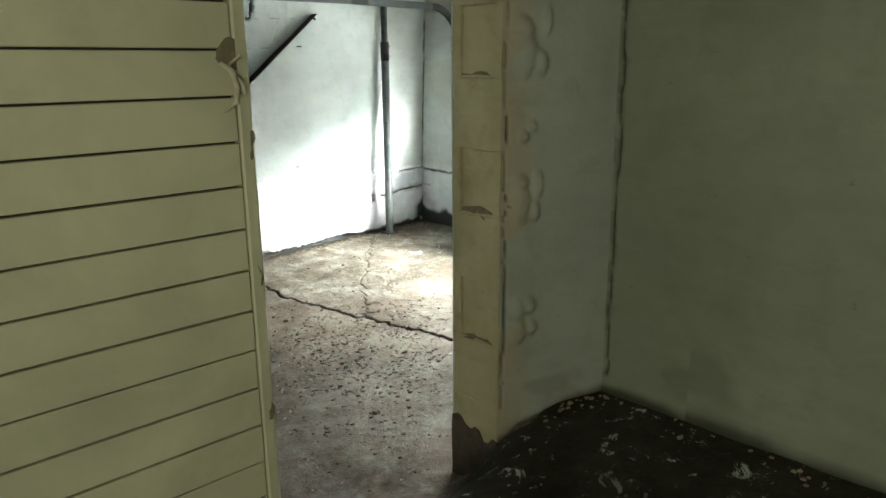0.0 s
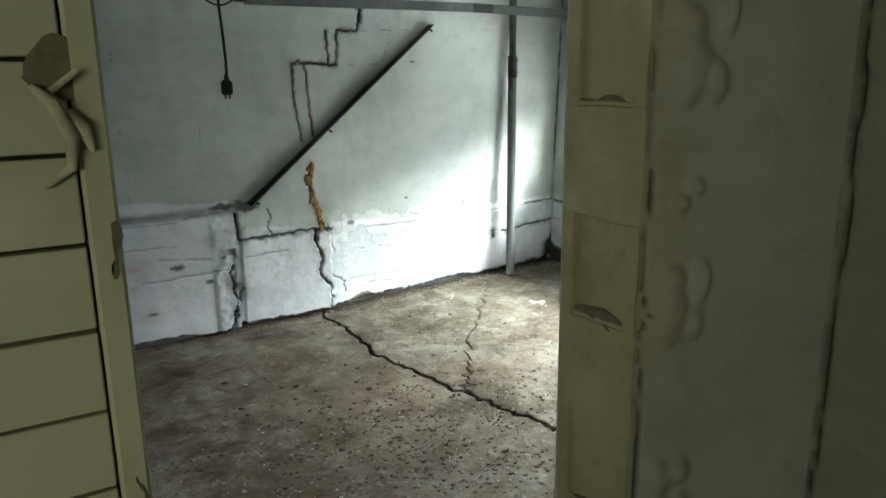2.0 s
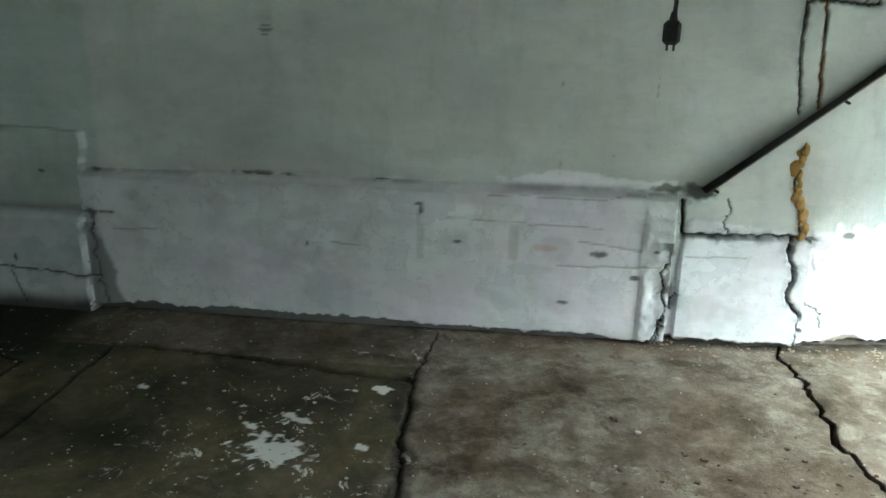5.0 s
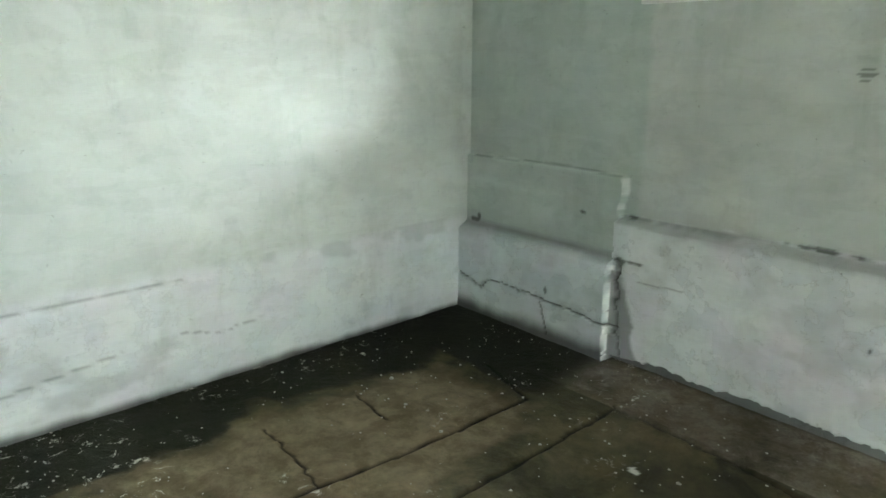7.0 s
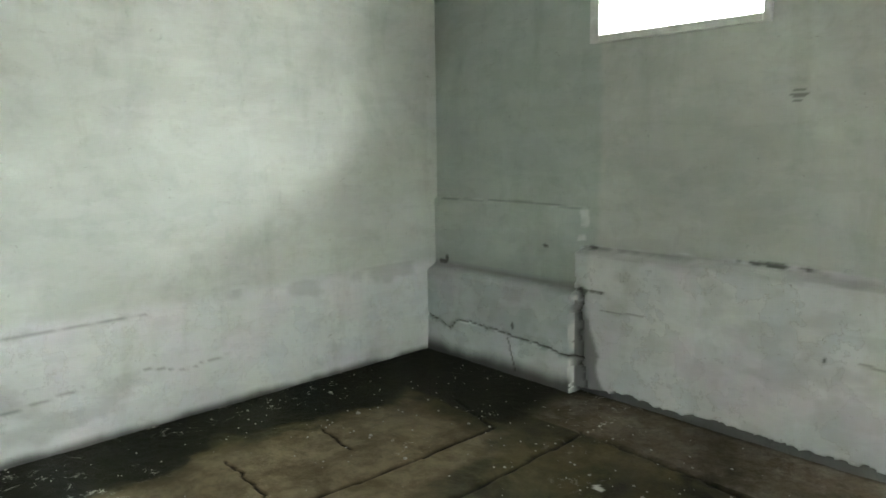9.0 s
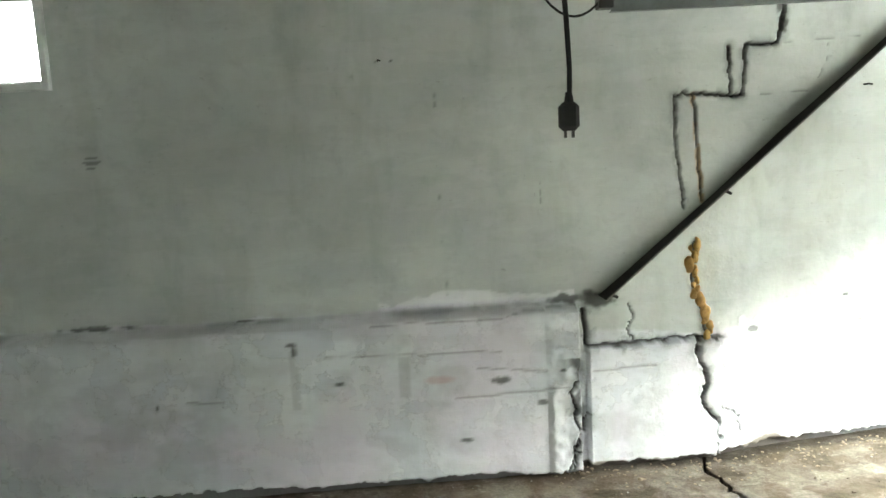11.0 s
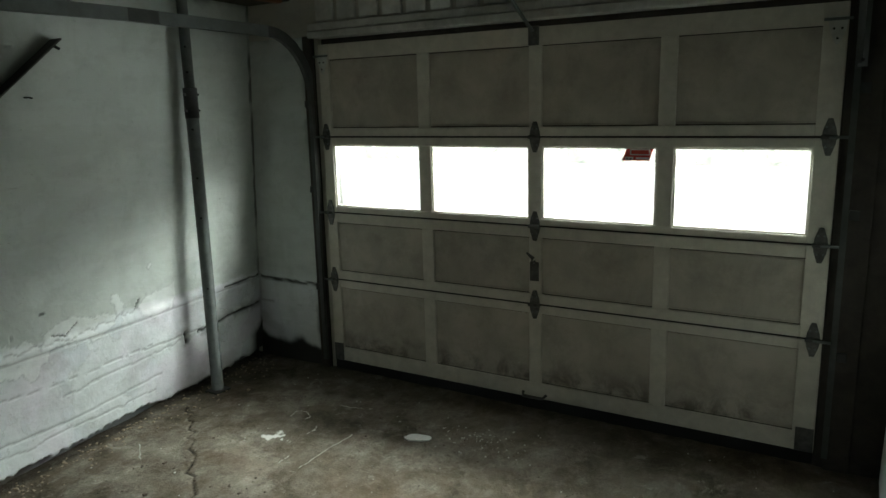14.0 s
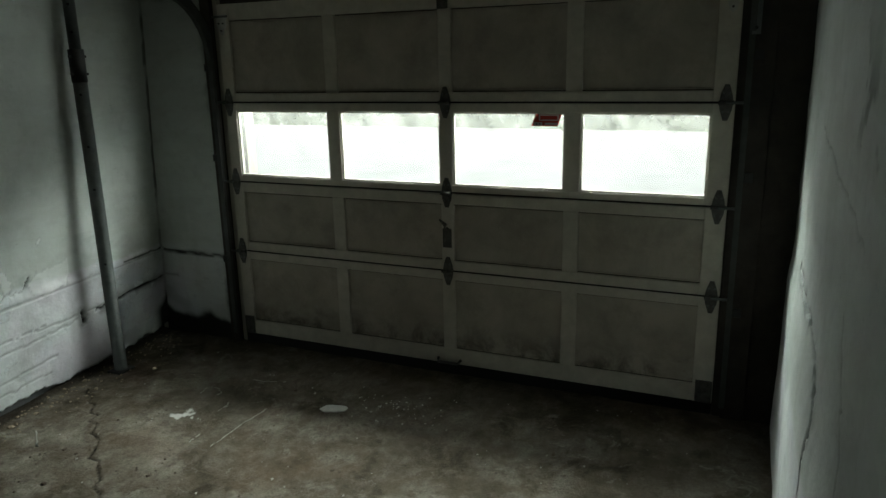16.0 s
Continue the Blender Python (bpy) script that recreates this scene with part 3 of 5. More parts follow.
    bare = np.maximum(bare, np.maximum(0.45 * band, 1.8 * wedge))
    run = (np.abs(x + 4.09 - 0.01 * fractal(x, z, 9, 155)) < 0.014) * (z < 0.66) * (z > 0.40) + (np.abs(x + 3.62) < 0.02) * (z < 0.60) * (z > 0.42)
    bare = np.maximum(bare, 0.35 * run)
    bright = (1 - smoothstep(0.006, 0.018, np.abs(x - STEP_X - 0.012 + 0.05 * fractal(x, z, 10, 156)))) * (0.9 * (z < 0.53) + 0.6 * (z > 0.81) * (z < 0.97)) * smoothstep(-0.22, -0.05, fractal(x, z, 14, 160))
    bright = np.maximum(bright, 0.6 * (daub > 0.012) * smoothstep(0.0, 0.01, z - 0.805) * (1 - smoothstep(0.0, 0.008, z - 0.80 - daub + 0.02 * fractal(x, z, 12, 157))) * (x < PIL_X))
    torn = smoothstep(0.02, 0.05, fractal(x, z, 9, 162) + 0.16 - 2.6 * np.abs(z - 0.595 - 0.02 * (x + 1.2))) * (x > -2.2) * (x < -0.75)
    bright = np.maximum(bright, 0.5 * torn)
    spots_edge = smoothstep(0.0, 0.02, fractal(x, z, 9, 162) + 0.16 - 2.6 * np.abs(z - 0.595 - 0.02 * (x + 1.2))) * (1 - torn) * (x > -2.2) * (x < -0.75)
    bare = np.maximum(bare, 0.5 * spots_edge)
    cool = 1 - smoothstep(-5.85, -5.79, x + 0.05 * fractal(x, z, 5, 158))
    return {"dirt_shade": np.clip(dirt_shade, 0, 1), "ochre": ochre, "bare": np.clip(bare, 0, 1), "red": 0.35 * red, "tone": tone, "bright": bright, "cool": cool}


def uneven(parts):
    out = [np.linspace(a, b, int(round((b - a) / s)) + 1)[:-1] for a, b, s in parts]
    return np.append(np.concatenate(out), parts[-1][1])


def back_sheet(name, x0, x1, z0, z1, sx, sz):
    return sheet(name, back_place, uneven([(x0, x1, sx)]), uneven([(z0, z1, sz)]), WHITE_WALL, back_attrs)


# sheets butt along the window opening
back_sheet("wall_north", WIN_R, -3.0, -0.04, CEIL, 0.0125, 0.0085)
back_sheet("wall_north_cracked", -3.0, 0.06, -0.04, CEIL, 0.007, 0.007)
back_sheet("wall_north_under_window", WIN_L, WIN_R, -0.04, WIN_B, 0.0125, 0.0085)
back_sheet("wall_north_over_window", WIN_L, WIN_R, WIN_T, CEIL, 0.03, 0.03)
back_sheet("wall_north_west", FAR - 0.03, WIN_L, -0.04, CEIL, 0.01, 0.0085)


def rough_wall(name, a, b, z0, z1, step, material, amp=0.012, seed=11, cracks=(), extra=None, outset=None):
    """A plastered wall face from a to b (plan points), facing to the right of a to b."""
    a, b = np.array(a, float), np.array(b, float)
    length = np.hypot(*(b - a))
    d = (b - a) / length
    nrm = np.array([d[1], -d[0]])

    def place(u, z):
        o = amp * 2 * fractal(u, z, 1.5, seed) + 0.3 * amp * fractal(u, z, 12, seed + 5)
        o = o * np.clip(np.minimum(u, length - u) / 0.05, 0, 1)
        if cracks:
            o = o - crack_fields(u, z, cracks)[0]
        if outset:
            o = o + outset(u, z)
        return a[0] + d[0] * u + nrm[0] * o, a[1] + d[1] * u + nrm[1] * o, z

    def attrs(u, z):
        dark = crack_fields(u, z, cracks)[1] if cracks else 0 * u
        more = extra(u, z) if extra else 0 * u
        return {"dirt_shade": np.clip(np.maximum(dark, more), 0, 1), "ochre": (0.30 * (1 - smoothstep(0.02, 0.16, u)) * smoothstep(-0.1, 0.15, fractal(u, z, 8, 99)) if name == "wall_near_flank" else 0 * u), "bare": 0.4 * smoothstep(0.08, 0.22, fractal(0.6 * u, z, 7, seed + 3)) * (z < 0.6), "red": 0 * u,
                "tone": 0.35 + 0.65 * smoothstep(-0.03, 0.05, z - 0.56 - 0.08 * fractal(u, z, 3, seed + 4))}

    return sheet(name, place, np.linspace(0, length, max(3, int(length / step))), np.linspace(z0, z1, max(3, int((z1 - z0) / step))), material, attrs, flip=True)


def foot_damp(seed, h=0.10):
    return lambda u, z: 0.85 * (1 - smoothstep(0.0, h, z - 0.07 * fractal(u, 0 * z, 4, seed)))


W_LEN = 3.05
west = rough_wall("wall_west", (-6.985, -2.85), (FAR, BACK - 0.01), -0.04, CEIL, 0.013, WHITE_WALL, seed=11,
                  cracks=[([(0.02, 0.545), (0.5, 0.545), (1.1, 0.545)], 0.009, 0.005, 0.002, 51), ([(1.05, 0.295), (1.25, 0.25), (1.5, 0.27)], 0.007, 0.005, 0.003, 52),
                          ([(0.25, 0.20), (0.8, 0.27)], 0.008, 0.005, 0.003, 53)],
                  extra=foot_damp(61, 0.05), outset=lambda u, z: 0.006 * (1 - smoothstep(-0.01, 0.01, z - 0.53 - 0.015 * fractal(u, z, 3, 62))))
rough_wall("wall_partition_west", (OPEN_L - 0.005, SIDING_Y + 0.052), (-7.0, -2.83), -0.04, CEIL, 0.03, WHITE_WALL, seed=71)


def bulge(u, z):
    """Loose render that stands off the foot of the wall, u from the garage door."""
    edge = 0.84 - 0.10 * np.abs(u - 0.75) + 0.03 * fractal(u, z, 8, 83)
    return 0.016 * (1 - smoothstep(-0.10, 0.10, z - edge)) * smoothstep(0.0, 0.1, u) * (1 - smoothstep(1.50, 2.0, u))


rough_wall("wall_partition_east", (0.05, PART_G), (OPEN_R, PART_G), -0.04, CEIL, 0.0075, WHITE_WALL, seed=81,
           cracks=[([(0.60, 0.90), (0.98, 0.888), (1.27, 0.87), (1.44, 0.82), (1.51, 0.74), (1.46, 0.62), (1.48, 0.45), (1.43, 0.2)], 0.011, 0.03, 0.008, 82),
                   ([(0.86, 1.40), (1.54, 1.31), (1.90, 1.27)], 0.006, 0.008, 0.006, 84), ([(0.9, 0.4), (1.0, 0.2)], 0.004, 0.006, 0.006, 85),
                   ([(1.75, 1.1), (1.9, 0.9), (1.95, 0.6)], 0.006, 0.008, 0.010, 86)],
           extra=lambda u, z: 0.55 * np.exp(-((z - 1.5 + 0.3 * (u - 1.8)) / 0.10) ** 2) * smoothstep(0.03, 0.15, fractal(u, z, 9, 87)) * (u > 1.5), outset=bulge)


def blisters(u, z):
    """Foam that has swollen out of the block joints beside the jamb."""
    o = 0 * u
    for cu, cz, ru, rz in ((0.070, 1.63, 0.045, 0.045), (0.080, 1.555, 0.050, 0.075), (0.13, 1.53, 0.032, 0.045), (0.155, 1.66, 0.02, 0.05), (0.068, 1.15, 0.035, 0.030),
                           (0.070, 1.075, 0.045, 0.075), (0.12, 1.05, 0.030, 0.040), (0.135, 1.14, 0.022, 0.05), (0.065, 0.71, 0.040, 0.045), (0.11, 0.72, 0.035, 0.035),
                           (0.07, 0.63, 0.035, 0.05), (0.12, 0.64, 0.025, 0.03), (0.08, 1.30, 0.02, 0.02), (0.11, 1.33, 0.018, 0.02)):
        q = ((u - cu) / ru) ** 2 + ((z - cz) / rz) ** 2
        o = np.maximum(o, 0.026 * np.clip(1 - q + 0.5 * fractal(u, z, 30, 94), 0, 1) ** 0.85)
    return o


rough_wall("wall_near_flank", (OPEN_R, PART_N), (-2.53, -3.465), 0.08, CEIL, 0.009, FLANK_WALL, amp=0.006, seed=91, outset=blisters,
           cracks=[([(0.012, 2.3), (0.016, 1.7), (0.012, 1.2), (0.018, 0.7), (0.012, 0.35)], 0.005, 0.012, 0.004, 92)],
           extra=lambda u, z: 0.9 * (1 - smoothstep(NEAR_Z, NEAR_Z + 0.05, z + 0.13 * (1 - smoothstep(0, 0.36, u)) + 0.06 * fractal(u, z, 6, 93))))
rough_wall("wall_near_east", (-2.53, -3.462), (-2.518, -3.80), 0.2, CEIL, 0.008, EAST_WALL, amp=0.004, seed=95,
           cracks=[([(0.012, 2.4), (0.016, 1.8), (0.022, 1.2), (0.012, 0.8), (0.018, 0.4)], 0.006, 0.02, 0.003, 96)],
           extra=lambda u, z: 0.9 * (1 - smoothstep(NEAR_Z, NEAR_Z + 0.05, z + 0.04 * fractal(u, z, 6, 97))))
rough_wall("wall_near_east", (-2.518, -3.799), (-2.43, -6.5), 0.2, CEIL, 0.025, EAST_WALL, amp=0.008, seed=98,
           extra=lambda u, z: 0.9 * (1 - smoothstep(NEAR_Z, NEAR_Z + 0.05, z + 0.04 * fractal(u, z, 6, 97))))
part("wall_near_south", box((-6.6, -6.7, 0), (-2.3, -6.5, CEIL)), CREAM_PLAIN, kind="structure")
part("wall_near_west", box((-6.8, -6.5, 0), (-6.6, SIDING_Y, CEIL)), CREAM_PLAIN, kind="structure")
part("wall_north_outer", box((FAR - 0.3, 0.36, -0.1), (WIN_L - 0.1, 0.46, CEIL)), OLD_BLOCK, kind="structure")
part("wall_north_outer", box((WIN_R + 0.1, 0.36, -0.1), (-2.9, 0.46, CEIL)), OLD_BLOCK, kind="structure")
part("wall_north_outer", box((-2.9, 0.75, -0.1), (0.3, 0.85, CEIL)), OLD_BLOCK, kind="structure")
part("wall_north_return", box((-3.0, 0.46, -0.1), (-2.9, 0.85, CEIL)), OLD_BLOCK, kind="structure")
for x0, x1, z0, z1 in ((WIN_L - 0.1, WIN_R + 0.1, -0.1, WIN_B - 0.12), (WIN_L - 0.1, WIN_R + 0.1, WIN_T + 0.12, CEIL)):
    part("wall_north_outer", box((x0, 0.36, z0), (x1, 0.46, z1)), OLD_BLOCK, kind="structure")
part("wall_west_outer", box((FAR - 0.35, -6.7, -0.1), (FAR - 0.25, 0.85, CEIL)), OLD_BLOCK, kind="structure")
part("wall_east_outer", box((-2.40, -6.7, -0.1), (-2.30, -3.40, CEIL)), OLD_BLOCK, kind="structure")


# ---- pier of hollow blocks at the doorway ----
def pier():
    wall = new("wall_pier")
    tagged(wall, kind="structure")
    x1, y0, y1 = OPEN_R + 0.26, PART_N + 0.004, PART_G - 0.004
    z, course, r, k = -0.116, 0.2285, random.Random(5), 1
    while z < CEIL - 0.01:
        top = min(z + course, CEIL)
        hollow = k % 2 == 0 and k > 2
        dx = r.uniform(-0.002, 0.002)
        bm = bmesh.new()
        if hollow:
            box((OPEN_R + dx, y0, z), (x1, y0 + 0.030, top), 0.0015, bm)
            box((OPEN_R + dx, y1 - 0.036, z), (x1, y1, top), 0.0015, bm)
            box((OPEN_R + 0.014, y0 + 0.029, z + 0.004), (x1, y1 - 0.035, top - 0.003), 0.003, bm)
            box((OPEN_R + 0.002, y0 + 0.029, z + 0.001), (x1, y1 - 0.035, z + 0.010), 0.002, bm)
        else:
            box((OPEN_R + dx, y0, z), (x1, y1, top), 0.0015, bm)
        bmesh.ops.subdivide_edges(bm, edges=[e for e in bm.edges if e.calc_length() > 0.05], cuts=5, use_grid_fill=True)
        for v in bm.verts:
            v.co += 0.0045 * noise.noise_vector(v.co * 14) * (1 if v.co.x < x1 - 0.05 else 0)
        part("concrete_block", bm, PIER_PAINT, wall)
        if hollow:
            # large lumps are brown mortar; small ones stand for shadow in the hollow
            lump = bmesh.new()
            bmesh.ops.create_icosphere(lump, subdivisions=3, radius=1.0, matrix=Matrix.Translation((OPEN_R + 0.013, (y0 + y1) / 2 + r.uniform(-0.01, 0.01), z + 0.006)) @ Matrix.Diagonal((0.008, 0.075, 0.026 if k % 4 == 2 else 0.011, 1)))
            for v in lump.verts:
                v.co += 0.013 * noise.noise_vector(v.co * 38)
            part("mortar_shade_lump", lump, PATCH, wall)
        part("mortar_joint", box((OPEN_R + 0.009, y0 + 0.008, top - 0.003), (x1, y1 - 0.004, top + 0.003)), MORTAR, wall)
        z, k = z + course, k + 1
    foot = box((OPEN_R - 0.007, PART_N + 0.001, -0.02), (OPEN_R + 0.004, PART_G, 0.19))
    bmesh.ops.subdivide_edges(foot, edges=foot.edges[:], cuts=9, use_grid_fill=True)
    for v in foot.verts:
        v.co.z += (0.06 * (v.co.y - PART_N) / (PART_G - PART_N) + 0.05 * noise.noise(v.co * 18)) * (v.co.z > 0.1)
        v.co.x += 0.003 * noise.noise(v.co * 30)
    part("bare_foot", foot, CHIP_DARK, wall)
    part("wall_core", box((x1, PART_N - 0.0, 0), (0.04, PART_G - 0.05, CEIL)), OLD_BLOCK, wall)
    return wall


# ---- plank wall beside the doorway ----
def plank_wall():
    wall = new("wall_planks")
    tagged(wall, kind="structure")
    r, n = random.Random(9), 0
    z = 0.606 - 0.0955 * 4
    while z < CEIL - 0.02:
        top = min(z + 0.0955, CEIL)
        bm = box((-6.58, SIDING_Y + r.uniform(-0.0015, 0.0015), z + 0.003), (OPEN_L - 0.035, SIDING_Y + 0.02, top - 0.002), 0.0018)
        part("plank", bm, SIDING, wall)
        z, n = top, n + 1
    part("wall_core", box((-6.6, SIDING_Y + 0.024, 0.0), (OPEN_L - 0.033, SIDING_Y + 0.03, CEIL)), DARK_WOOD, wall)
    bm = box((OPEN_L - 0.032, SIDING_Y - 0.004, NEAR_Z - 0.1), (OPEN_L, SIDING_Y + 0.05, CEIL), 0.004)
    part("edge_board", bm, SIDING, wall)
    r = random.Random(22)
    for z0, z1 in ((1.33, 1.39), (1.05, 1.09), (0.71, 0.75)):
        bm = bmesh.new()
        box((OPEN_L - 0.014, SIDING_Y - 0.0055, z0), (OPEN_L - 0.004, SIDING_Y - 0.003, z1), 0.0, bm)
        bmesh.ops.subdivide_edges(bm, edges=bm.edges[:], cuts=5, use_grid_fill=True)
        for v in bm.verts:
            v.co.x += 0.012 * noise.noise(Vector((v.co.z * 40, v.co.x * 90, z0)))
            v.co.z += 0.010 * noise.noise(Vector((v.co.x * 160, 3, v.co.z * 30)))
        part("bare_patch", bm, PATCH, wall)
    return wall


pier()
plank_wall()

# rag and string stuffed in the old latch hole
rag = new("rag")
tagged(rag, "dirty cream rag hanging from a hole in painted planks", "rag")
hole = bmesh.new()
bmesh.ops.create_circle(hole, cap_ends=True, segments=24, radius=0.030, matrix=pose(-3.921, SIDING_Y - 0.0035, 1.552, 90))
for v in hole.verts:
    v.co.x += 0.006 * noise.noise(v.co * 60)
    v.co.z += 0.016 * noise.noise(v.co * 45 + Vector((3, 1, 2)))
ext = bmesh.ops.extrude_face_region(hole, geom=hole.faces[:])
for v in ext["geom"]:
    if isinstance(v, bmesh.types.BMVert):
        v.co.y += 0.006
part("filler_patch", hole, PATCH, rag, "rough grey filler patch")
bm = tube([(-3.945, SIDING_Y - 0.005, 1.535), (-3.93, SIDING_Y - 0.02, 1.52), (-3.915, SIDING_Y - 0.012, 1.485), (-3.92, SIDING_Y - 0.010, 1.455), (-3.945, SIDING_Y - 0.006, 1.435)],
          [0.004, 0.007, 0.008, 0.006, 0.002], 8)
part("cloth_tail", bm, RAG, rag)
part("cloth_tail", tube([(-3.93, SIDING_Y - 0.012, 1.53), (-3.905, SIDING_Y - 0.014, 1.55)], [0.004, 0.003], 6), RAG, rag)
part("cloth_tail", tube([(-3.918, SIDING_Y - 0.01, 1.51), (-3.905, SIDING_Y - 0.012, 1.495), (-3.898, SIDING_Y - 0.01, 1.47)], [0.006, 0.008, 0.003], 6), RAG, rag)

# ---- floor ----
MAIN = [(-2.30, 0.22), (-2.275, -0.05), (-2.27, -0.30), (-2.305, -0.79), (-2.235, -1.10), (-2.15, -1.485), (-2.095, -1.74), (-2.03, -1.95), (-2.01, -2.12), (-1.85, -2.6), (-1.7, -3.05)]
BRANCH = [(-2.15, -1.485), (-2.05, -1.35), (-1.975, -1.21), (-1.75, -0.86), (-1.43, -0.53), (-1.11, -0.16), (-0.85, 0.2)]
FLOOR_CRACKS = [(MAIN, 0.0105, 0.08, 0.013, 101), (BRANCH, 0.006, 0.012, 0.018, 102),
                ([(-5.57, -0.34), (-5.14, -0.368), (-4.885, -0.388), (-4.46, -0.447), (-4.035, -0.497)], 0.016, 0.025, 0.006, 103),
                ([(-4.035, -0.497), (-3.99, 0.05)], 0.008, 0.015, 0.008, 104),
                ([(-4.035, -0.497), (-4.0, -0.92), (-3.95, -1.24), (-3.93, -1.9)], 0.012, 0.015, 0.008, 105),
                ([(-5.55, -0.35), (-5.52, -0.9), (-5.514, -1.23), (-5.50, -3.1)], 0.014, 0.012, 0.004, 106),
                ([(-5.875, -0.6), (-5.87, -1.3), (-5.90, -1.72), (-5.88, -3.0)], 0.014, 0.012, 0.004, 107),
                ([(-5.90, -1.72), (-6.2, -1.69), (-6.42, -1.675)], 0.009, 0.01, 0.006, 108), ([(-6.42, -1.19), (-6.14, -1.22)], 0.009, 0.01, 0.006, 109),
                ([(-5.88, -0.6), (-6.25, -0.48)], 0.009, 0.01, 0.006, 110)]


def floor_place(x, y):
    depth, _ = crack_fields(x, y, FLOOR_CRACKS)
    z = 0.012 * fractal(x, y, 0.8, 21) + 0.006 * fractal(x, y, 9, 22) + 0.004 * fractal(x, y, 45, 24)
    edge = y + 0.05 * fractal(x, 0 * y, 6, 25)
    edge = edge - 0.03 - 0.13 * smoothstep(-3.2, -2.9, x) - 0.06 * smoothstep(-2.9, -2.55, x)
    bank = 1 - smoothstep(-3.62, -3.26, edge)
    z = z + (NEAR_Z + 0.02 * fractal(x, y, 3, 26)) * bank
    z += 0.03 * np.exp(-((y - back_y(x, 0 * x)) / 0.05) ** 2) * np.clip(fractal(x, y, 7, 27) + 0.2, 0, 1) * (x > -3.2)
    return x, y, z - depth


def floor_attrs(x, y):
    _, dark = crack_fields(x, y, FLOOR_CRACKS)
    n = fractal(x, y, 1.6, 121)
    west = 1 - smoothstep(-4.05, -4.0, x + 0.05 * fractal(x, y, 8, 122))
    olive = west * np.where(y > -0.37, 0.30, 0.90)
    tan = west * 0.75 * (1 - smoothstep(0.30, 0.52, np.hypot((x + 5.98) * 0.85, (y + 1.75) * 0.45) + 1.0 * n + 0.3 * fractal(x, y, 9, 123)))
    tan = np.maximum(tan, west * 0.22 * smoothstep(0.02, 0.16, fractal(x, y, 2.4, 124)))
    wet = 1 - smoothstep(-6.66, -6.56, x + 0.7 * n + 0.15 * fractal(x, y, 8, 129))
    wet = np.maximum(wet, (1 - smoothstep(-5.95, -5.75, x + 0.3 * n)) * smoothstep(-0.62, -0.52, y + 0.45 * n + 0.1 * fractal(x, y, 8, 129)))
    moss_shade = np.maximum(wet, 0.5 * west * smoothstep(0.0, 0.2, fractal(x, y, 1.9, 134)) * (y < -0.37))
    # dimness of the floor near the door, painted into its colour
    door_shade = 0.95 * smoothstep(-1.1, -0.15, x + 0.6 * n) + 0.8 * smoothstep(-0.35, -0.05, x) * 0
    damp = 0.55 * (1 - smoothstep(0.1, 0.36, np.hypot(x + 0.62, (y + 0.62) * 0.8) + 0.5 * fractal(x, y, 3, 128)))
    moss_shade = np.maximum(moss_shade, np.maximum(0.42 * door_shade, damp * 0.6))
    near = 1 - smoothstep(-3.34, -3.24, y - 0.10 * smoothstep(-3.2, -2.95, x) + 0.07 * fractal(x, y, 5, 125))
    moss_shade = np.maximum(moss_shade, 0.80 * near)
    rust = 0.22 * smoothstep(0.05, 0.22, fractal(x, y, 2.2, 126)) * (x > -4.0)
    rust = np.maximum(rust, 0.3 * np.exp(-(((x + 2.6) / 0.5) ** 2 + ((y + 1.3) / 0.5) ** 2)))
    # shading along the wall's foot, painted into the floor colour
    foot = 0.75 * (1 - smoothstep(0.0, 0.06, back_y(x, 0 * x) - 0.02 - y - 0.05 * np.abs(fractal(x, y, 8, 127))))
    soil, _ = polydist(x, y, [(-4.06, -0.47), (-4.02, -0.60), (-4.0, -0.92), (-3.95, -1.24), (-3.93, -1.9)])
    soil = 0.8 * (1 - smoothstep(0.02, 0.06, soil + 0.10 * fractal(x, y, 11, 136)))
    pit = 1 - smoothstep(0.012, 0.03, np.hypot(x + 4.89, y + 0.39) + 0.02 * fractal(x, y, 20, 137))
    pit = np.maximum(pit, 1 - smoothstep(0.02, 0.045, np.hypot(x + 4.05, y + 0.49) + 0.03 * fractal(x, y, 20, 138)))
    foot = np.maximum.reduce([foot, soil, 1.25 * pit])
    white = 0 * x
    for cx, cy, rr in ((-4.467, -1.113, 0.075), (-4.30, -0.62, 0.028), (-4.60, -0.96, 0.022), (-4.47, -0.86, 0.026), (-4.40, -0.90, 0.02), (-4.15, -0.60, 0.025), (-4.12, -1.05, 0.018), (-0.89, -0.488, 0.038), (-5.2, -0.72, 0.03), (-6.0, -2.35, 0.03), (-5.7, -1.9, 0.03)):
        white = np.maximum(white, 1 - smoothstep(0.9, 1.1, (np.hypot(0.8 * (x - cx) + 0.3 * (y - cy), y - cy) + 3.2 * rr * fractal(x, y, 26, 131)) / rr))
    flakes = np.clip(0.15 + 1.2 * (x < -3.9) * (0.35 + 0.65 * smoothstep(-6.6, -6.0, x)) + 0.8 * near, 0, 1) * smoothstep(-0.08, 0.12, fractal(x, y, 2.0, 133))
    return {"dirt_shade": np.clip(np.maximum(dark, foot * 0.8), 0, 1), "moss_shade": np.clip(moss_shade, 0, 1), "flakes": np.clip(flakes, 0, 1), "rust": np.clip(rust * (1 - west), 0, 1), "white": white, "olive": olive, "tan": np.clip(tan, 0, 1)}


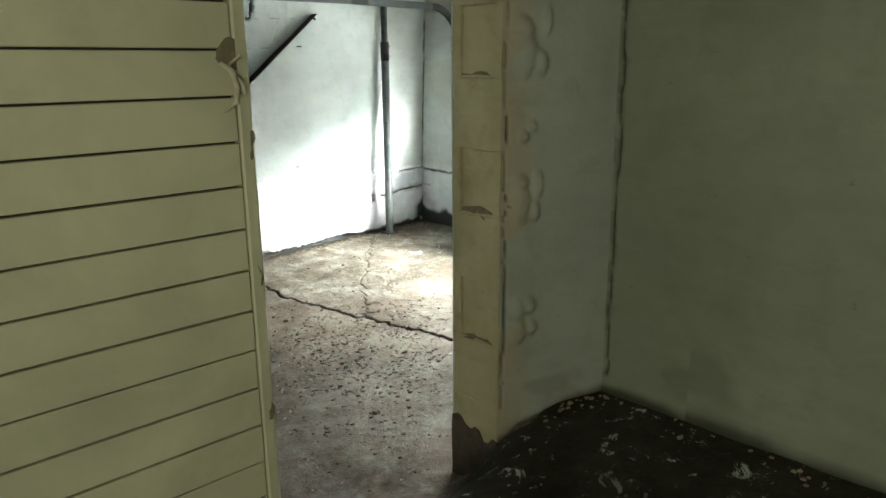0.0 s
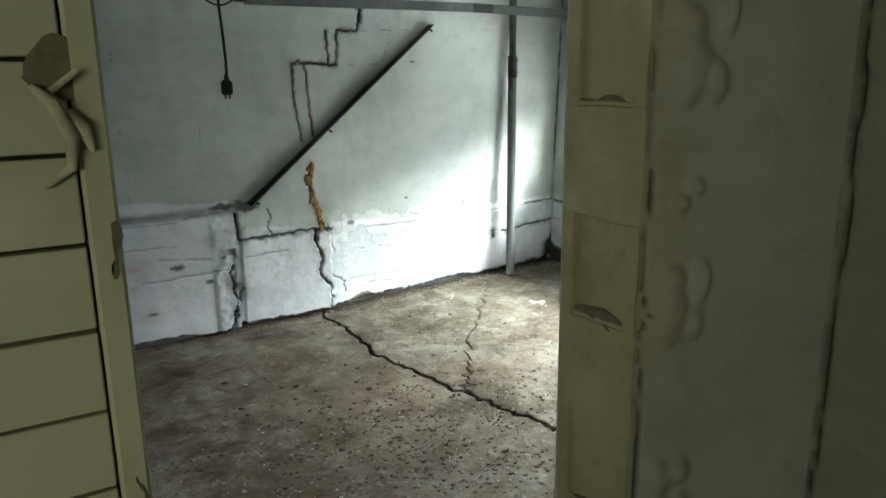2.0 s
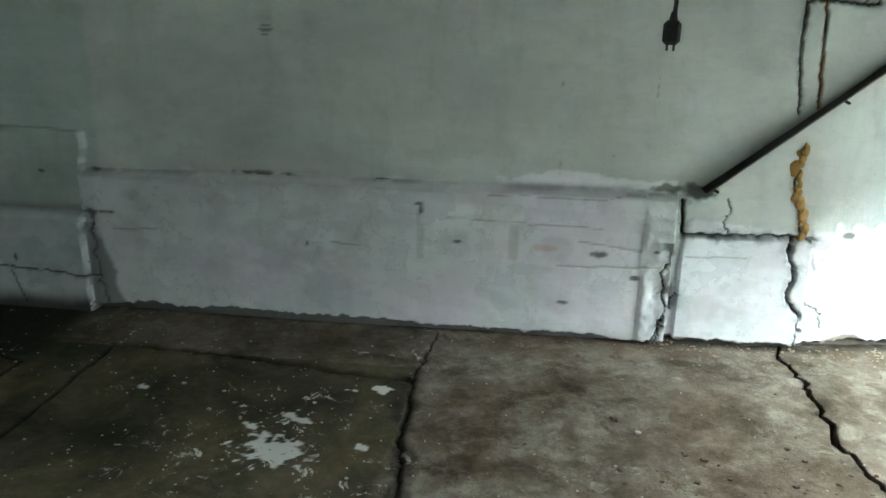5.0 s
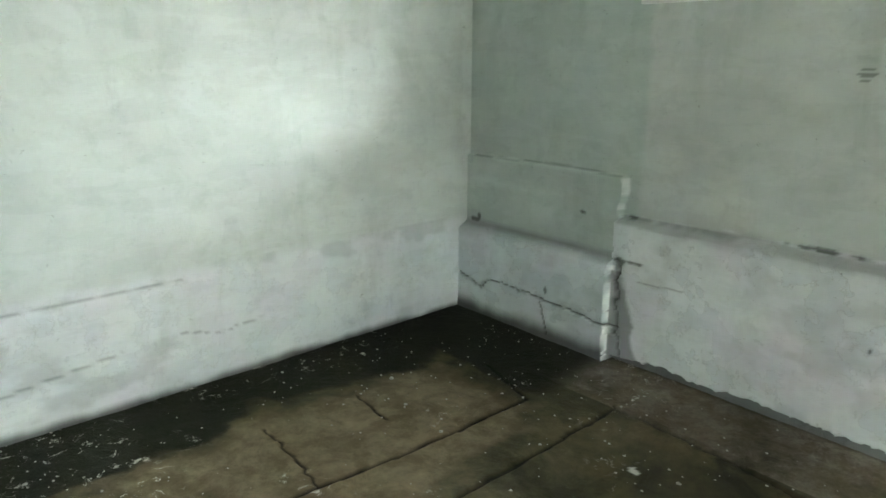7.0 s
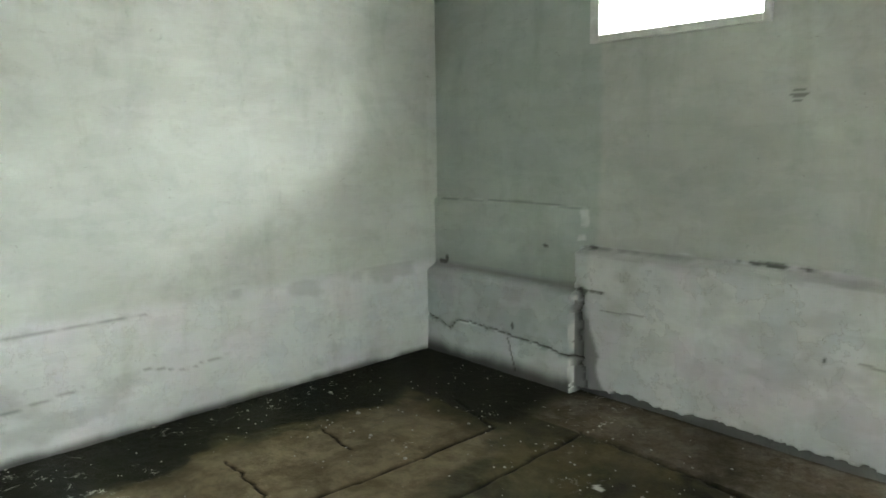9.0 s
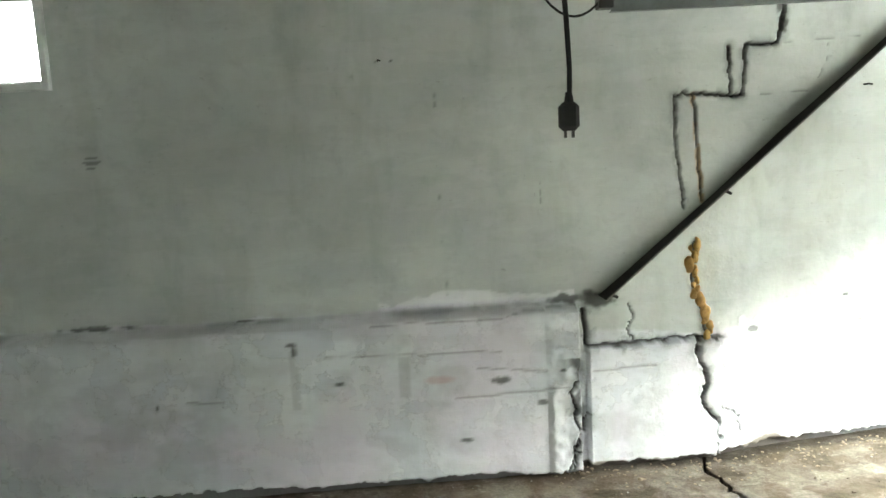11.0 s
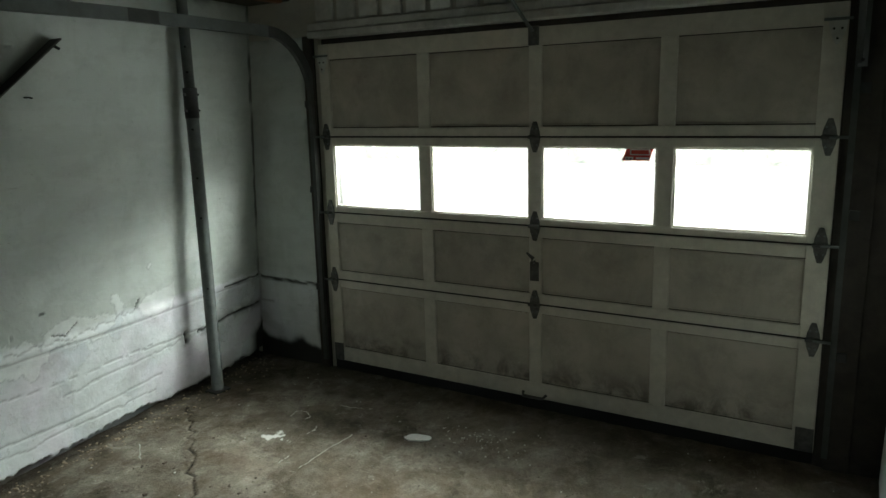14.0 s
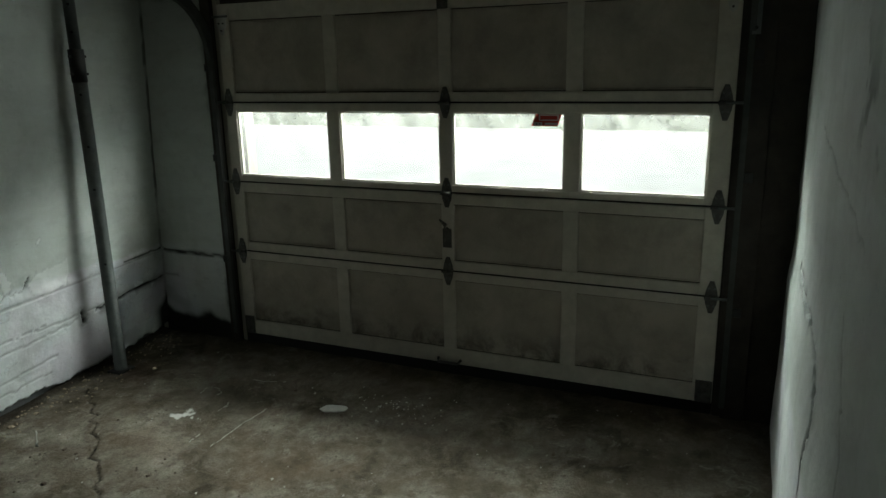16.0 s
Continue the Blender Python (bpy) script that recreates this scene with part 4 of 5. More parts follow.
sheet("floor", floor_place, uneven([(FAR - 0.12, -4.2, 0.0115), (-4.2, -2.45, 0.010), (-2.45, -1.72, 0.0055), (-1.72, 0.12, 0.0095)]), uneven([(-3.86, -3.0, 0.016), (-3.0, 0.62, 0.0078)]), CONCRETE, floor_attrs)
sheet("floor_near", floor_place, uneven([(-6.7, -2.4, 0.03)]), uneven([(-6.6, -3.86, 0.03)]), CONCRETE, floor_attrs)

# ---- ceiling, joists and the wall over the garage door ----
part("ceiling_north", box((-3.0, 0.471, CEIL), (0.3, 0.85, CEIL + 0.1)), CEILING_BOARD, kind="structure")
part("ceiling", box((FAR - 0.3, -6.7, CEIL), (0.3, 0.47, CEIL + 0.1)), CEILING_BOARD, kind="structure")
for n in range(9):
    x = -0.55 - 0.61 * (n + 1)
    part("ceiling_joist", box((x, PART_G, 2.24), (x + 0.045, 0.30, CEIL - 0.002), 0.003), DARK_WOOD, kind="structure")
part("wall_plate", box((-1.75, 0.02, 2.205), (0.0, 0.5, 2.25), 0.005), DARK_WOOD, kind="structure")
part("rim_board", box((-1.30, -0.05, 2.175), (-0.14, -0.005, 2.40), 0.004), RED_WOOD, kind="structure")


def header_wall():
    wall = new("wall_header")
    tagged(wall, kind="structure")
    part("lintel", box((-0.05, PART_G + 0.01, 1.985), (0.12, -0.13, 2.02), 0.004), OLD_PAINT, wall)
    # unseen strip added over the door, blocks leaking daylight
    part("light_stop", box((0.045, PART_G, 1.90), (0.118, -0.10, 1.984), 0.002), DARK_WOOD, wall)
    part("trim_board", box((-0.035, PART_G + 0.01, 2.024), (0.12, -0.12, 2.065), 0.004), OLD_PAINT, wall)
    part("wall_core", box((0.0, PART_G - 0.2, 2.0), (0.25, 0.5, CEIL)), OLD_BLOCK, wall)
    me, r = None, random.Random(3)
    y = -0.17
    while y > PART_G + 0.05:
        bm = box((-0.022, -0.062, 0.0), (-0.002, 0.062, 0.30), 0.005)
        ob = part("brick", bm, OLD_PAINT, wall) if me is None else new("brick", me)
        me = ob.data
        ob.parent = wall
        ob.location = (r.uniform(-0.004, 0.002), y - 0.07, 2.072)
        y -= 0.152
    return wall


header_wall()
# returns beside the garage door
# colour painted dark at base and top; the edge by the jamb is stained
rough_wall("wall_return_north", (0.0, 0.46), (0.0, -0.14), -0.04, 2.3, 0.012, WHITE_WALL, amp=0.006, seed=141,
           cracks=[([(0.0, 0.53), (0.3, 0.52), (0.56, 0.53)], 0.013, 0.012, 0.003, 142), ([(0.0, 0.37), (0.5, 0.38)], 0.003, 0.006, 0.003, 143)],
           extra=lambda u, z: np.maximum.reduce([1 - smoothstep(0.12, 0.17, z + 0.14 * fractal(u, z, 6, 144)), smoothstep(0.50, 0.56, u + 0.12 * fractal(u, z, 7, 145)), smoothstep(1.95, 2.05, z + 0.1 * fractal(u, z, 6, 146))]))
part("wall_return_core", box((0.012, -0.155, -0.05), (0.25, 0.75, CEIL)), OLD_BLOCK, kind="structure")
part("wall_return_south", box((-0.004, PART_G - 0.1, -0.05), (0.25, DOOR_R - 0.003, 2.3), 0.004), DARK_WOOD, kind="structure")
# unseen side strips added to block daylight past the door edges
part("light_stop", box((0.045, DOOR_R - 0.06, -0.05), (0.118, DOOR_R + 0.03, 1.899)), DARK_WOOD, kind="structure")
part("light_stop", box((0.045, DOOR_L - 0.03, -0.05), (0.118, DOOR_L + 0.06, 1.899)), DARK_WOOD, kind="structure")
part("door_sill", box((0.037, DOOR_R - 0.05, -0.1), (0.25, DOOR_L + 0.05, 0.0)), DRIVE, kind="structure")
part("jamb_board", box((-0.02, DOOR_R - 0.14, 0.0), (-0.006, DOOR_R - 0.04, 2.0), 0.003), DARK_WOOD, kind="structure")
part("jamb_board", box((-0.02, DOOR_L + 0.035, 0.0), (0.01, DOOR_L + 0.10, 2.0), 0.003), DARK_WOOD, kind="structure")
part("window_reveal", box((WIN_L - 0.15, 0.20, WIN_B - 0.12), (WIN_R + 0.15, 0.355, WIN_B - 0.02)), WHITE_WALL, kind="structure")
part("window_reveal", box((WIN_L - 0.15, 0.20, WIN_T + 0.02), (WIN_R + 0.15, 0.355, WIN_T + 0.12)), WHITE_WALL, kind="structure")
part("window_reveal", box((WIN_L - 0.15, 0.20, WIN_B - 0.02), (WIN_L - 0.02, 0.355, WIN_T + 0.02)), WHITE_WALL, kind="structure")
part("window_reveal", box((WIN_R + 0.02, 0.20, WIN_B - 0.02), (WIN_R + 0.15, 0.355, WIN_T + 0.02)), WHITE_WALL, kind="structure")


def window():
    w = new("window_1")
    tagged(w, kind="structure")
    y0, y1 = BACK - 0.035, BACK + 0.17
    part("frame_side", box((WIN_L, y0, WIN_B), (WIN_L + 0.055, y1, WIN_T + 0.02), 0.003), FRAME_WHITE, w)
    part("frame_side", box((WIN_R - 0.03, y0, WIN_B), (WIN_R, y1, WIN_T + 0.02), 0.003), FRAME_WHITE, w)
    part("sill", box((WIN_L + 0.055, y0, WIN_B), (WIN_R - 0.03, y1, WIN_B + 0.035), 0.003), FRAME_WHITE, w)
    part("frame_top", box((WIN_L + 0.055, y0, WIN_T - 0.02), (WIN_R - 0.03, y1, WIN_T + 0.02), 0.003), FRAME_WHITE, w)
    part("sash_rail", box((WIN_L + 0.058, BACK + 0.05, WIN_B + 0.036), (WIN_R - 0.034, BACK + 0.075, WIN_B + 0.05)), DARK_STEEL, w)
    pane = part("pane", box((WIN_L + 0.058, BACK + 0.06, WIN_B + 0.05), (WIN_R - 0.034, BACK + 0.064, WIN_T - 0.022)), GLASS, w)
    pane.visible_shadow = False


window()


# ---- garage door ----
def hinge(z, y, parent, side=False):
    """A strap hinge: two pointed leaves over a knuckle."""
    h = new("hinge")
    h.parent = parent
    for sgn, nm in ((1, "upper_leaf"), (-1, "lower_leaf")):
        bm = bmesh.new()
        pts = [(-0.028, 0), (0.028, 0), (0.024, 0.03), (0.009, 0.075), (-0.009, 0.075), (-0.024, 0.03)]
        vs = [bm.verts.new((-0.006, y + a, z + sgn * b)) for a, b in pts]
        bm.faces.new(vs if sgn > 0 else vs[::-1])
        ext = bmesh.ops.extrude_face_region(bm, geom=bm.faces[:])
        for v in ext["geom"]:
            if isinstance(v, bmesh.types.BMVert):
                v.co.x += 0.005
        bmesh.ops.recalc_face_normals(bm, faces=bm.faces[:])
        part(nm, bm, HINGE_STEEL, h)
    part("knuckle", tube([(-0.014, y - 0.03, z), (-0.014, y + 0.03, z)], 0.010, 10), HINGE_STEEL, h)
    if side:
        sg = 1 if y > -1 else -1
        part("roller_stem", tube([(-0.020, y, z), (-0.020, y + sg * 0.075, z)], 0.006, 8), GALV, h)
    for dy, dz in ((-0.012, 0.04), (0.012, 0.04), (-0.012, -0.04), (0.012, -0.04)):
        part("bolt", tube([(-0.012, y + dy, z + dz), (-0.005, y + dy, z + dz)], 0.0045, 6), GALV, h)


SECT = [0.055, 0.575, 0.985, 1.43, 1.955]
MULL = [(-0.865, 0.036), (-1.507, 0.034), (-2.139, 0.037)]
PANE_L, PANE_R = -0.235, -2.732


def garage_door():
    door = new("garage_door")
    tagged(door, "closed off-white four-section wooden garage door with grimy recessed panels, on the concrete floor", "garage door")
    door.location = (0, 0, 0)
    for k in range(4):
        z0, z1 = SECT[k] + 0.0045, SECT[k + 1] - 0.0045
        sec = new("door_section")
        sec.parent = door
        lo, hi = (0.085, 0.045) if k == 0 else (0.032, 0.042) if k == 2 else (0.05, 0.055) if k == 1 else (0.045, 0.085)
        part("stile", box((0.0, PANE_L, z0), (0.038, DOOR_L, z1), 0.002), DOOR_PAINT, sec)
        part("stile", box((0.0, DOOR_R, z0), (0.038, PANE_R, z1), 0.002), DOOR_PAINT, sec)
        part("rail", box((0.001, PANE_R, z0), (0.037, PANE_L, z0 + lo), 0.002), DOOR_PAINT, sec)
        part("rail", box((0.001, PANE_R, z1 - hi), (0.037, PANE_L, z1), 0.002), DOOR_PAINT, sec)
        for y, w in MULL:
            part("mullion", box((0.002, y - w, z0 + lo), (0.036, y + w, z1 - hi), 0.002), DOOR_PAINT, sec)
        edges = [PANE_L] + [v for y, w in MULL for v in (y + w, y - w)] + [PANE_R]
        for a, b in zip(edges[::2], edges[1::2]):
            if k == 2:
                pane = part("pane", box((0.022, b, z0 + lo), (0.025, a, z1 - hi)), GLASS, sec)
                pane.visible_shadow = False
                for u0, u1, v0, v1 in ((b, a, z0 + lo, z0 + lo + 0.008), (b, a, z1 - hi - 0.008, z1 - hi), (b, b + 0.009, z0 + lo + 0.008, z1 - hi - 0.008), (a - 0.009, a, z0 + lo + 0.008, z1 - hi - 0.008)):
                    part("glazing_bead", box((0.008, u0, v0), (0.021, u1, v1), 0.001), DOOR_PAINT, sec)
            else:
                bm = box((0.016, b, z0 + lo), (0.024, a, z1 - hi))
                part("panel", bm, PANEL_PAINT, sec)
                for zb, s in ((z0 + lo, 1), (z1 - hi, -1)):
                    part("panel_bead", box((0.010, b + 0.001, zb + s * 0.005), (0.0155, a - 0.001, zb + s * 0.013), 0.002), PANEL_PAINT, sec)
                    # dark strip that stands for the shade in the panel groove
                    part("groove_shade", box((0.0125, b + 0.0005, zb + s * 0.0005), (0.0158, a - 0.0005, zb + s * 0.0048)), DARK_WOOD, sec)
    # black strip added below the door: stands for shadow, stops leaking daylight
    part("bottom_shade_strip", box((0.004, DOOR_R, -0.05), (0.034, DOOR_L, 0.0605)), BLACK_RUBBER, door)
    for z in SECT[1:4]:
        # black strip added in the gap, keeps daylight out between the sections
        part("section_light_stop", box((0.006, DOOR_R, z - 0.0046), (0.030, DOOR_L, z + 0.0046)), BLACK_RUBBER, door)
        for y in (DOOR_L - 0.03, MULL[1][0], DOOR_R + 0.035):
            hinge(z, y, door, side=y != MULL[1][0])
    for y in (DOOR_L - 0.03, DOOR_R + 0.035):
        bm = bmesh.new()
        bm.faces.new([bm.verts.new((-0.009, y + a, 1.80 + b)) for a, b in ((-0.035, 0.095), (-0.030, 0.05), (-0.012, 0.0), (0.0, -0.012), (0.012, 0.0), (0.030, 0.05), (0.035, 0.095))])
        ext = bmesh.ops.extrude_face_region(bm, geom=bm.faces[:])
        for v in ext["geom"]:
            if isinstance(v, bmesh.types.BMVert):
                v.co.x += 0.008
        bmesh.ops.recalc_face_normals(bm, faces=bm.faces[:])
        part("top_bracket", bm, OLD_PAINT, door, "rust-stained white roller bracket")
        for dy, dz in ((-0.014, 0.05), (0.014, 0.05), (0.0, 0.012)):
            part("bolt", tube([(-0.014, y + dy, 1.80 + dz), (-0.0085, y + dy, 1.80 + dz)], 0.005, 6), DARK_STEEL, door)
        part("top_roller", tube([(-0.02, y - 0.05, 1.885), (-0.02, y + 0.05, 1.885)], 0.006, 8), GALV, door)
    part("corner_bracket", box((-0.006, DOOR_L - 0.07, 0.06), (-0.001, DOOR_L - 0.002, 0.17), 0.002), HINGE_STEEL, door)
    part("corner_bracket", box((-0.006, DOOR_R + 0.002, 0.06), (-0.001, DOOR_R + 0.075, 0.17), 0.002), HINGE_STEEL, door)
    lock = new("lock")
    lock.parent = door
    part("plate", box((-0.007, -1.53, 0.70), (-0.001, -1.48, 0.80), 0.003), HINGE_STEEL, lock)
    part("handle", tube([(-0.03, -1.50, 0.80), (-0.034, -1.51, 0.825), (-0.03, -1.475, 0.85)], [0.009, 0.011, 0.005], 8), HINGE_STEEL, lock)
    part("spindle", tube([(-0.001, -1.505, 0.80), (-0.032, -1.505, 0.80)], 0.008, 8), HINGE_STEEL, lock)
    part("lift_handle", tube([(-0.002, -1.44, 0.085), (-0.03, -1.45, 0.075), (-0.03, -1.56, 0.075), (-0.002, -1.57, 0.085)], 0.008, 8), HINGE_STEEL, door)
    arm = new("opener_arm")
    arm.parent = door
    part("bracket", box((-0.012, -1.53, 1.865), (-0.001, -1.475, 1.955), 0.003), HINGE_STEEL, arm)
    part("rod", tube([(-0.02, -1.50, 1.93), (-0.24, -1.44, 2.13)], 0.009, 8), GALV, arm)
    part("release_tag", box((-0.29, -1.46, 2.12), (-0.19, -1.41, 2.145), 0.006), RED_PLASTIC, arm, "red plastic release tag")
    # sticker in the third pane
    st = new("window_sticker")
    tagged(st, "small red and white racing sticker stuck on a garage door pane", "sticker")
    st.location = (0.0195, -2.012, 1.352)
    bm = bmesh.new()
    f = [bm.verts.new((0, a, b)) for a, b in ((0.075, -0.032), (-0.052, -0.032), (-0.072, 0.030), (0.052, 0.030))]
    bm.faces.new(f)
    ext = bmesh.ops.extrude_face_region(bm, geom=bm.faces[:])
    for v in ext["geom"]:
        if isinstance(v, bmesh.types.BMVert):
            v.co.x += 0.001
    bmesh.ops.recalc_face_normals(bm, faces=bm.faces[:])
    part("backing", bm, RED_PLASTIC, st)
    part("stripe", box((-0.0016, -0.05, -0.024), (-0.0004, 0.010, -0.016)), FRAME_WHITE, st)
    part("stripe", box((-0.0016, 0.022, -0.028), (-0.0004, 0.06, -0.014)), FRAME_WHITE, st)
    part("check", box((-0.0018, 0.030, -0.026), (-0.0008, 0.038, -0.019)), BLACK_RUBBER, st)
    part("check", box((-0.0018, 0.046, -0.026), (-0.0008, 0.054, -0.019)), BLACK_RUBBER, st)
    part("logo_bar", box((-0.0016, -0.056, -0.006), (-0.0004, 0.038, 0.022), 0.003), FRAME_WHITE, st)
    part("logo_core", box((-0.0022, -0.050, -0.001), (-0.0014, 0.032, 0.017), 0.002), RED_PLASTIC, st)
    return door


garage_door()


def door_track(y, sg, name):
    """Channel track: up the jamb, round the bend, back under the ceiling."""
    tr = new("door_track")
    tagged(tr, name, "garage door track", "tracks of the garage door")
    path = [(-0.012, 0.06), (-0.012, 1.62)]
    for n in range(1, 9):
        a = n / 8 * math.pi / 2
        path.append((-0.012 - 0.34 * (1 - math.cos(a)), 1.62 + 0.385 * math.sin(a)))
    path += [(-1.2, 2.015), (-2.74, 2.000)]

    def channel(pts):
        bm = bmesh.new()
        prof = [(-0.026, 0.012), (-0.026, -0.012), (0.026, -0.012), (0.026, 0.012)]
        rows = []
        for i, (x, z) in enumerate(pts):
            p, q = pts[max(i - 1, 0)], pts[min(i + 1, len(pts) - 1)]
            d = Vector((q[0] - p[0], q[1] - p[1])).normalized()
            nx, nz = -d.y, d.x
            rows.append([bm.verts.new((x + nx * a, y + sg * b, z + nz * a)) for a, b in prof])
        for r0, r1 in zip(rows, rows[1:]):
            for k in range(3):
                bm.faces.new((r0[k], r0[k + 1], r1[k + 1], r1[k]))
        bm.normal_update()
        bmesh.ops.solidify(bm, geom=bm.faces[:], thickness=0.0025)
        return bm

    part("vertical_rail", channel(path[:2]), DARK_TRACK_STEEL, tr)
    part("curved_rail", channel(path[1:11]), DARK_TRACK_STEEL, tr)
    part("horizontal_rail", channel(path[9:]), GALV, tr)
    for z in (0.5, 1.1, 1.6):
        part("wall_bracket", box((-0.03, y + sg * 0.013, z), (-0.004, y + sg * 0.05, z + 0.04), 0.002), DARK_STEEL, tr)
    part("hanger", box((-2.76, y - 0.015, 2.02), (-2.73, y + 0.015, CEIL), 0.002), DARK_STEEL, tr)
    part("hanger_foot", box((-2.79, y - 0.03, 1.985), (-2.73, y + 0.03, 2.03), 0.004), DARK_STEEL, tr)
    return tr


door_track(-0.115, 1, "galvanised steel door track curving along the cracked white wall")
door_track(DOOR_R - 0.045, -1, "galvanised steel door track beside the dark jamb and partition")
angle = new("perforated_angle")
tagged(angle, "grey perforated steel angle hanging beside the garage door track", "steel angle")
part("flange", box((-0.05, DOOR_R - 0.075, 1.70), (-0.046, DOOR_R - 0.042, CEIL)), GALV, angle)
part("flange", box((-0.046, DOOR_R - 0.075, 1.70), (-0.02, DOOR_R - 0.071, CEIL)), GALV, angle)
part("bolt", tube([(-0.056, DOOR_R - 0.058, 1.725), (-0.05, DOOR_R - 0.058, 1.725)], 0.007, 8), DARK_STEEL, angle)

# ---- post, brace, cord ----
post = new("support_post")
tagged(post, "grey telescopic steel support post standing before the cracked block wall", "post")
PX, PY = -0.605, 0.225
part("lower_tube", tube([(PX, PY, 0.012), (PX, PY, 1.60)], 0.034, 20), POLE_PAINT, post)
part("upper_tube", tube([(PX, PY, 1.60), (PX, PY, 2.22)], 0.028, 20), POLE_PAINT, post)
part("collar", tube([(PX, PY, 1.56), (PX, PY, 1.72)], 0.0375, 20), DARK_STEEL, post)
part("base_plate", box((PX - 0.055, PY - 0.05, -0.004), (PX + 0.055, PY + 0.05, 0.009), 0.003), DARK_STEEL, post)
part("top_plate", box((PX - 0.06, PY - 0.05, 2.193), (PX + 0.06, PY + 0.05, 2.205), 0.002), DARK_STEEL, post)
for z in (1.60, 1.685):
    part("pin", tube([(PX - 0.050, PY - 0.005, z), (PX + 0.050, PY - 0.005, z)], 0.006, 8), DARK_STEEL, post)
for z in (0.62, 1.02, 1.24, 1.50, 1.80, 1.93):
    part("pin_hole", tube([(PX - 0.024, PY - 0.0215, z), (PX - 0.0262, PY - 0.0235, z)], 0.0065, 8), BLACK_RUBBER, post)

brace = new("wall_brace")
tagged(brace, "white-painted diagonal steel bar fixed edge-on to the cracked block wall", "brace")
A, B = Vector((-2.735, 0, 0.80)), Vector((-1.365, 0, 1.915))
ya, yb = BACK - 0.035, float(back_y(np.array(-1.365), np.array(1.9)))
d = (B - A).normalized()
nrm = Vector((-d.z, 0, d.x))
bm = bmesh.new()
for t0 in range(12):
    p, q = A.lerp(B, t0 / 12), A.lerp(B, (t0 + 1) / 12)
    for s0 in (0,):
        ring = []
        for pt, f in ((p, t0 / 12), (q, (t0 + 1) / 12)):
            yw = ya + (yb - ya) * f
            ring.append([bm.verts.new((pt.x + nrm.x * o, yw + dy, pt.z + nrm.z * o)) for o, dy in ((0, 0.05), (0, -0.075), (0.007, -0.075), (0.007, 0.05))])
        for k in range(4):
            bm.faces.new((ring[0][k], ring[0][(k + 1) % 4], ring[1][(k + 1) % 4], ring[1][k]))
        if t0 == 0:
            bm.faces.new(ring[0][::-1])
        if t0 == 11:
            bm.faces.new(ring[1])
bmesh.ops.remove_doubles(bm, verts=bm.verts[:], dist=1e-5)
bmesh.ops.recalc_face_normals(bm, faces=bm.faces[:])
part("bar", bm, BRACE_SHADED, brace, "bar coloured dark grey for its unlit face")
edge = tube([(A.x + nrm.x * 0.003, ya - 0.078, A.z + nrm.z * 0.003), (B.x + nrm.x * 0.003, yb - 0.078, B.z + nrm.z * 0.003)], 0.0045, 6)
part("painted_edge", edge, BRACE_PAINT, brace, "white-painted edge")
for f in (0.02, 0.40, 0.985):
    p = A.lerp(B, f)
    yw = ya + (yb - ya) * f
    part("bracket", tube([(p.x, yw + 0.02, p.z), (p.x + 0.012, yw - 0.03, p.z - 0.008), (p.x + 0.035, yw - 0.03, p.z - 0.02)], 0.007, 8), DARK_STEEL, brace)

cord = new("power_cord")
tagged(cord, "black power cord with a moulded plug hanging from the ceiling", "power cord")
CX, CY = -3.228, -1.46
part("cable", tube([(CX - 0.012, CY, CEIL)] + [(CX + 0.006 * math.sin(n * 1.1), CY, 2.3 - n * 0.097) for n in range(8)] + [(CX + 0.004, CY, 1.53)], 0.0055, 10), BLACK_RUBBER, cord)
part("plug_body", box((CX - 0.019, CY - 0.014, 1.494), (CX + 0.023, CY + 0.014, 1.552), 0.009), BLACK_RUBBER, cord)
part("strain_relief", tube([(CX + 0.003, CY, 1.549), (CX + 0.003, CY, 1.572)], [0.011, 0.007], 10), BLACK_RUBBER, cord)
for dx in (-0.006, 0.010):
    part("prong", box((CX + dx - 0.0025, CY - 0.004, 1.480), (CX + dx + 0.0025, CY + 0.004, 1.495)), DARK_STEEL, cord)
loop = new("cable_loop")
tagged(loop, "thin black cable drooping in a loop from the track hanger", "cable")
part("cable", tube([(-3.0 + 0.03 * n, -0.115 - 0.01, 2.10 - 0.14 * math.sin(math.pi * (n + 1) / 10) ** 0.7) for n in range(9)], 0.005, 8), BLACK_RUBBER, loop)
part("tail", tube([(-3.0, -0.125, 2.043), (-3.03, -0.125, 2.2), (-3.03, -0.125, CEIL)], 0.005, 8), BLACK_RUBBER, loop)


# ---- foam, nails, rubble ----
foam = new("foam_filler")
tagged(foam, "yellowed expanding foam squeezed out of the crack in the block wall", "foam filler")
r = random.Random(12)
for n in range(22):
    f = n / 21
    px = np.interp(f, [0, 0.4, 0.65, 1], [-2.30, -2.32, -2.275, -2.24])
    pz = np.interp(f, [0, 0.4, 0.65, 1], [1.01, 0.86, 0.75, 0.59])
    bm = bmesh.new()
    s = r.uniform(0.011, 0.026)
    bmesh.ops.create_icosphere(bm, subdivisions=2, radius=1, matrix=Matrix.Translation((px + r.uniform(-0.020, 0.020), BACK - 0.004, pz)) @ Matrix.Diagonal((s * 0.9, 0.014, s * r.uniform(1.1, 1.8), 1)))
    for v in bm.verts:
        v.co += 0.010 * noise.noise_vector(v.co * 45)
    for fc in bm.faces:
        fc.smooth = True
    part("foam_blob", bm, FOAM, foam)

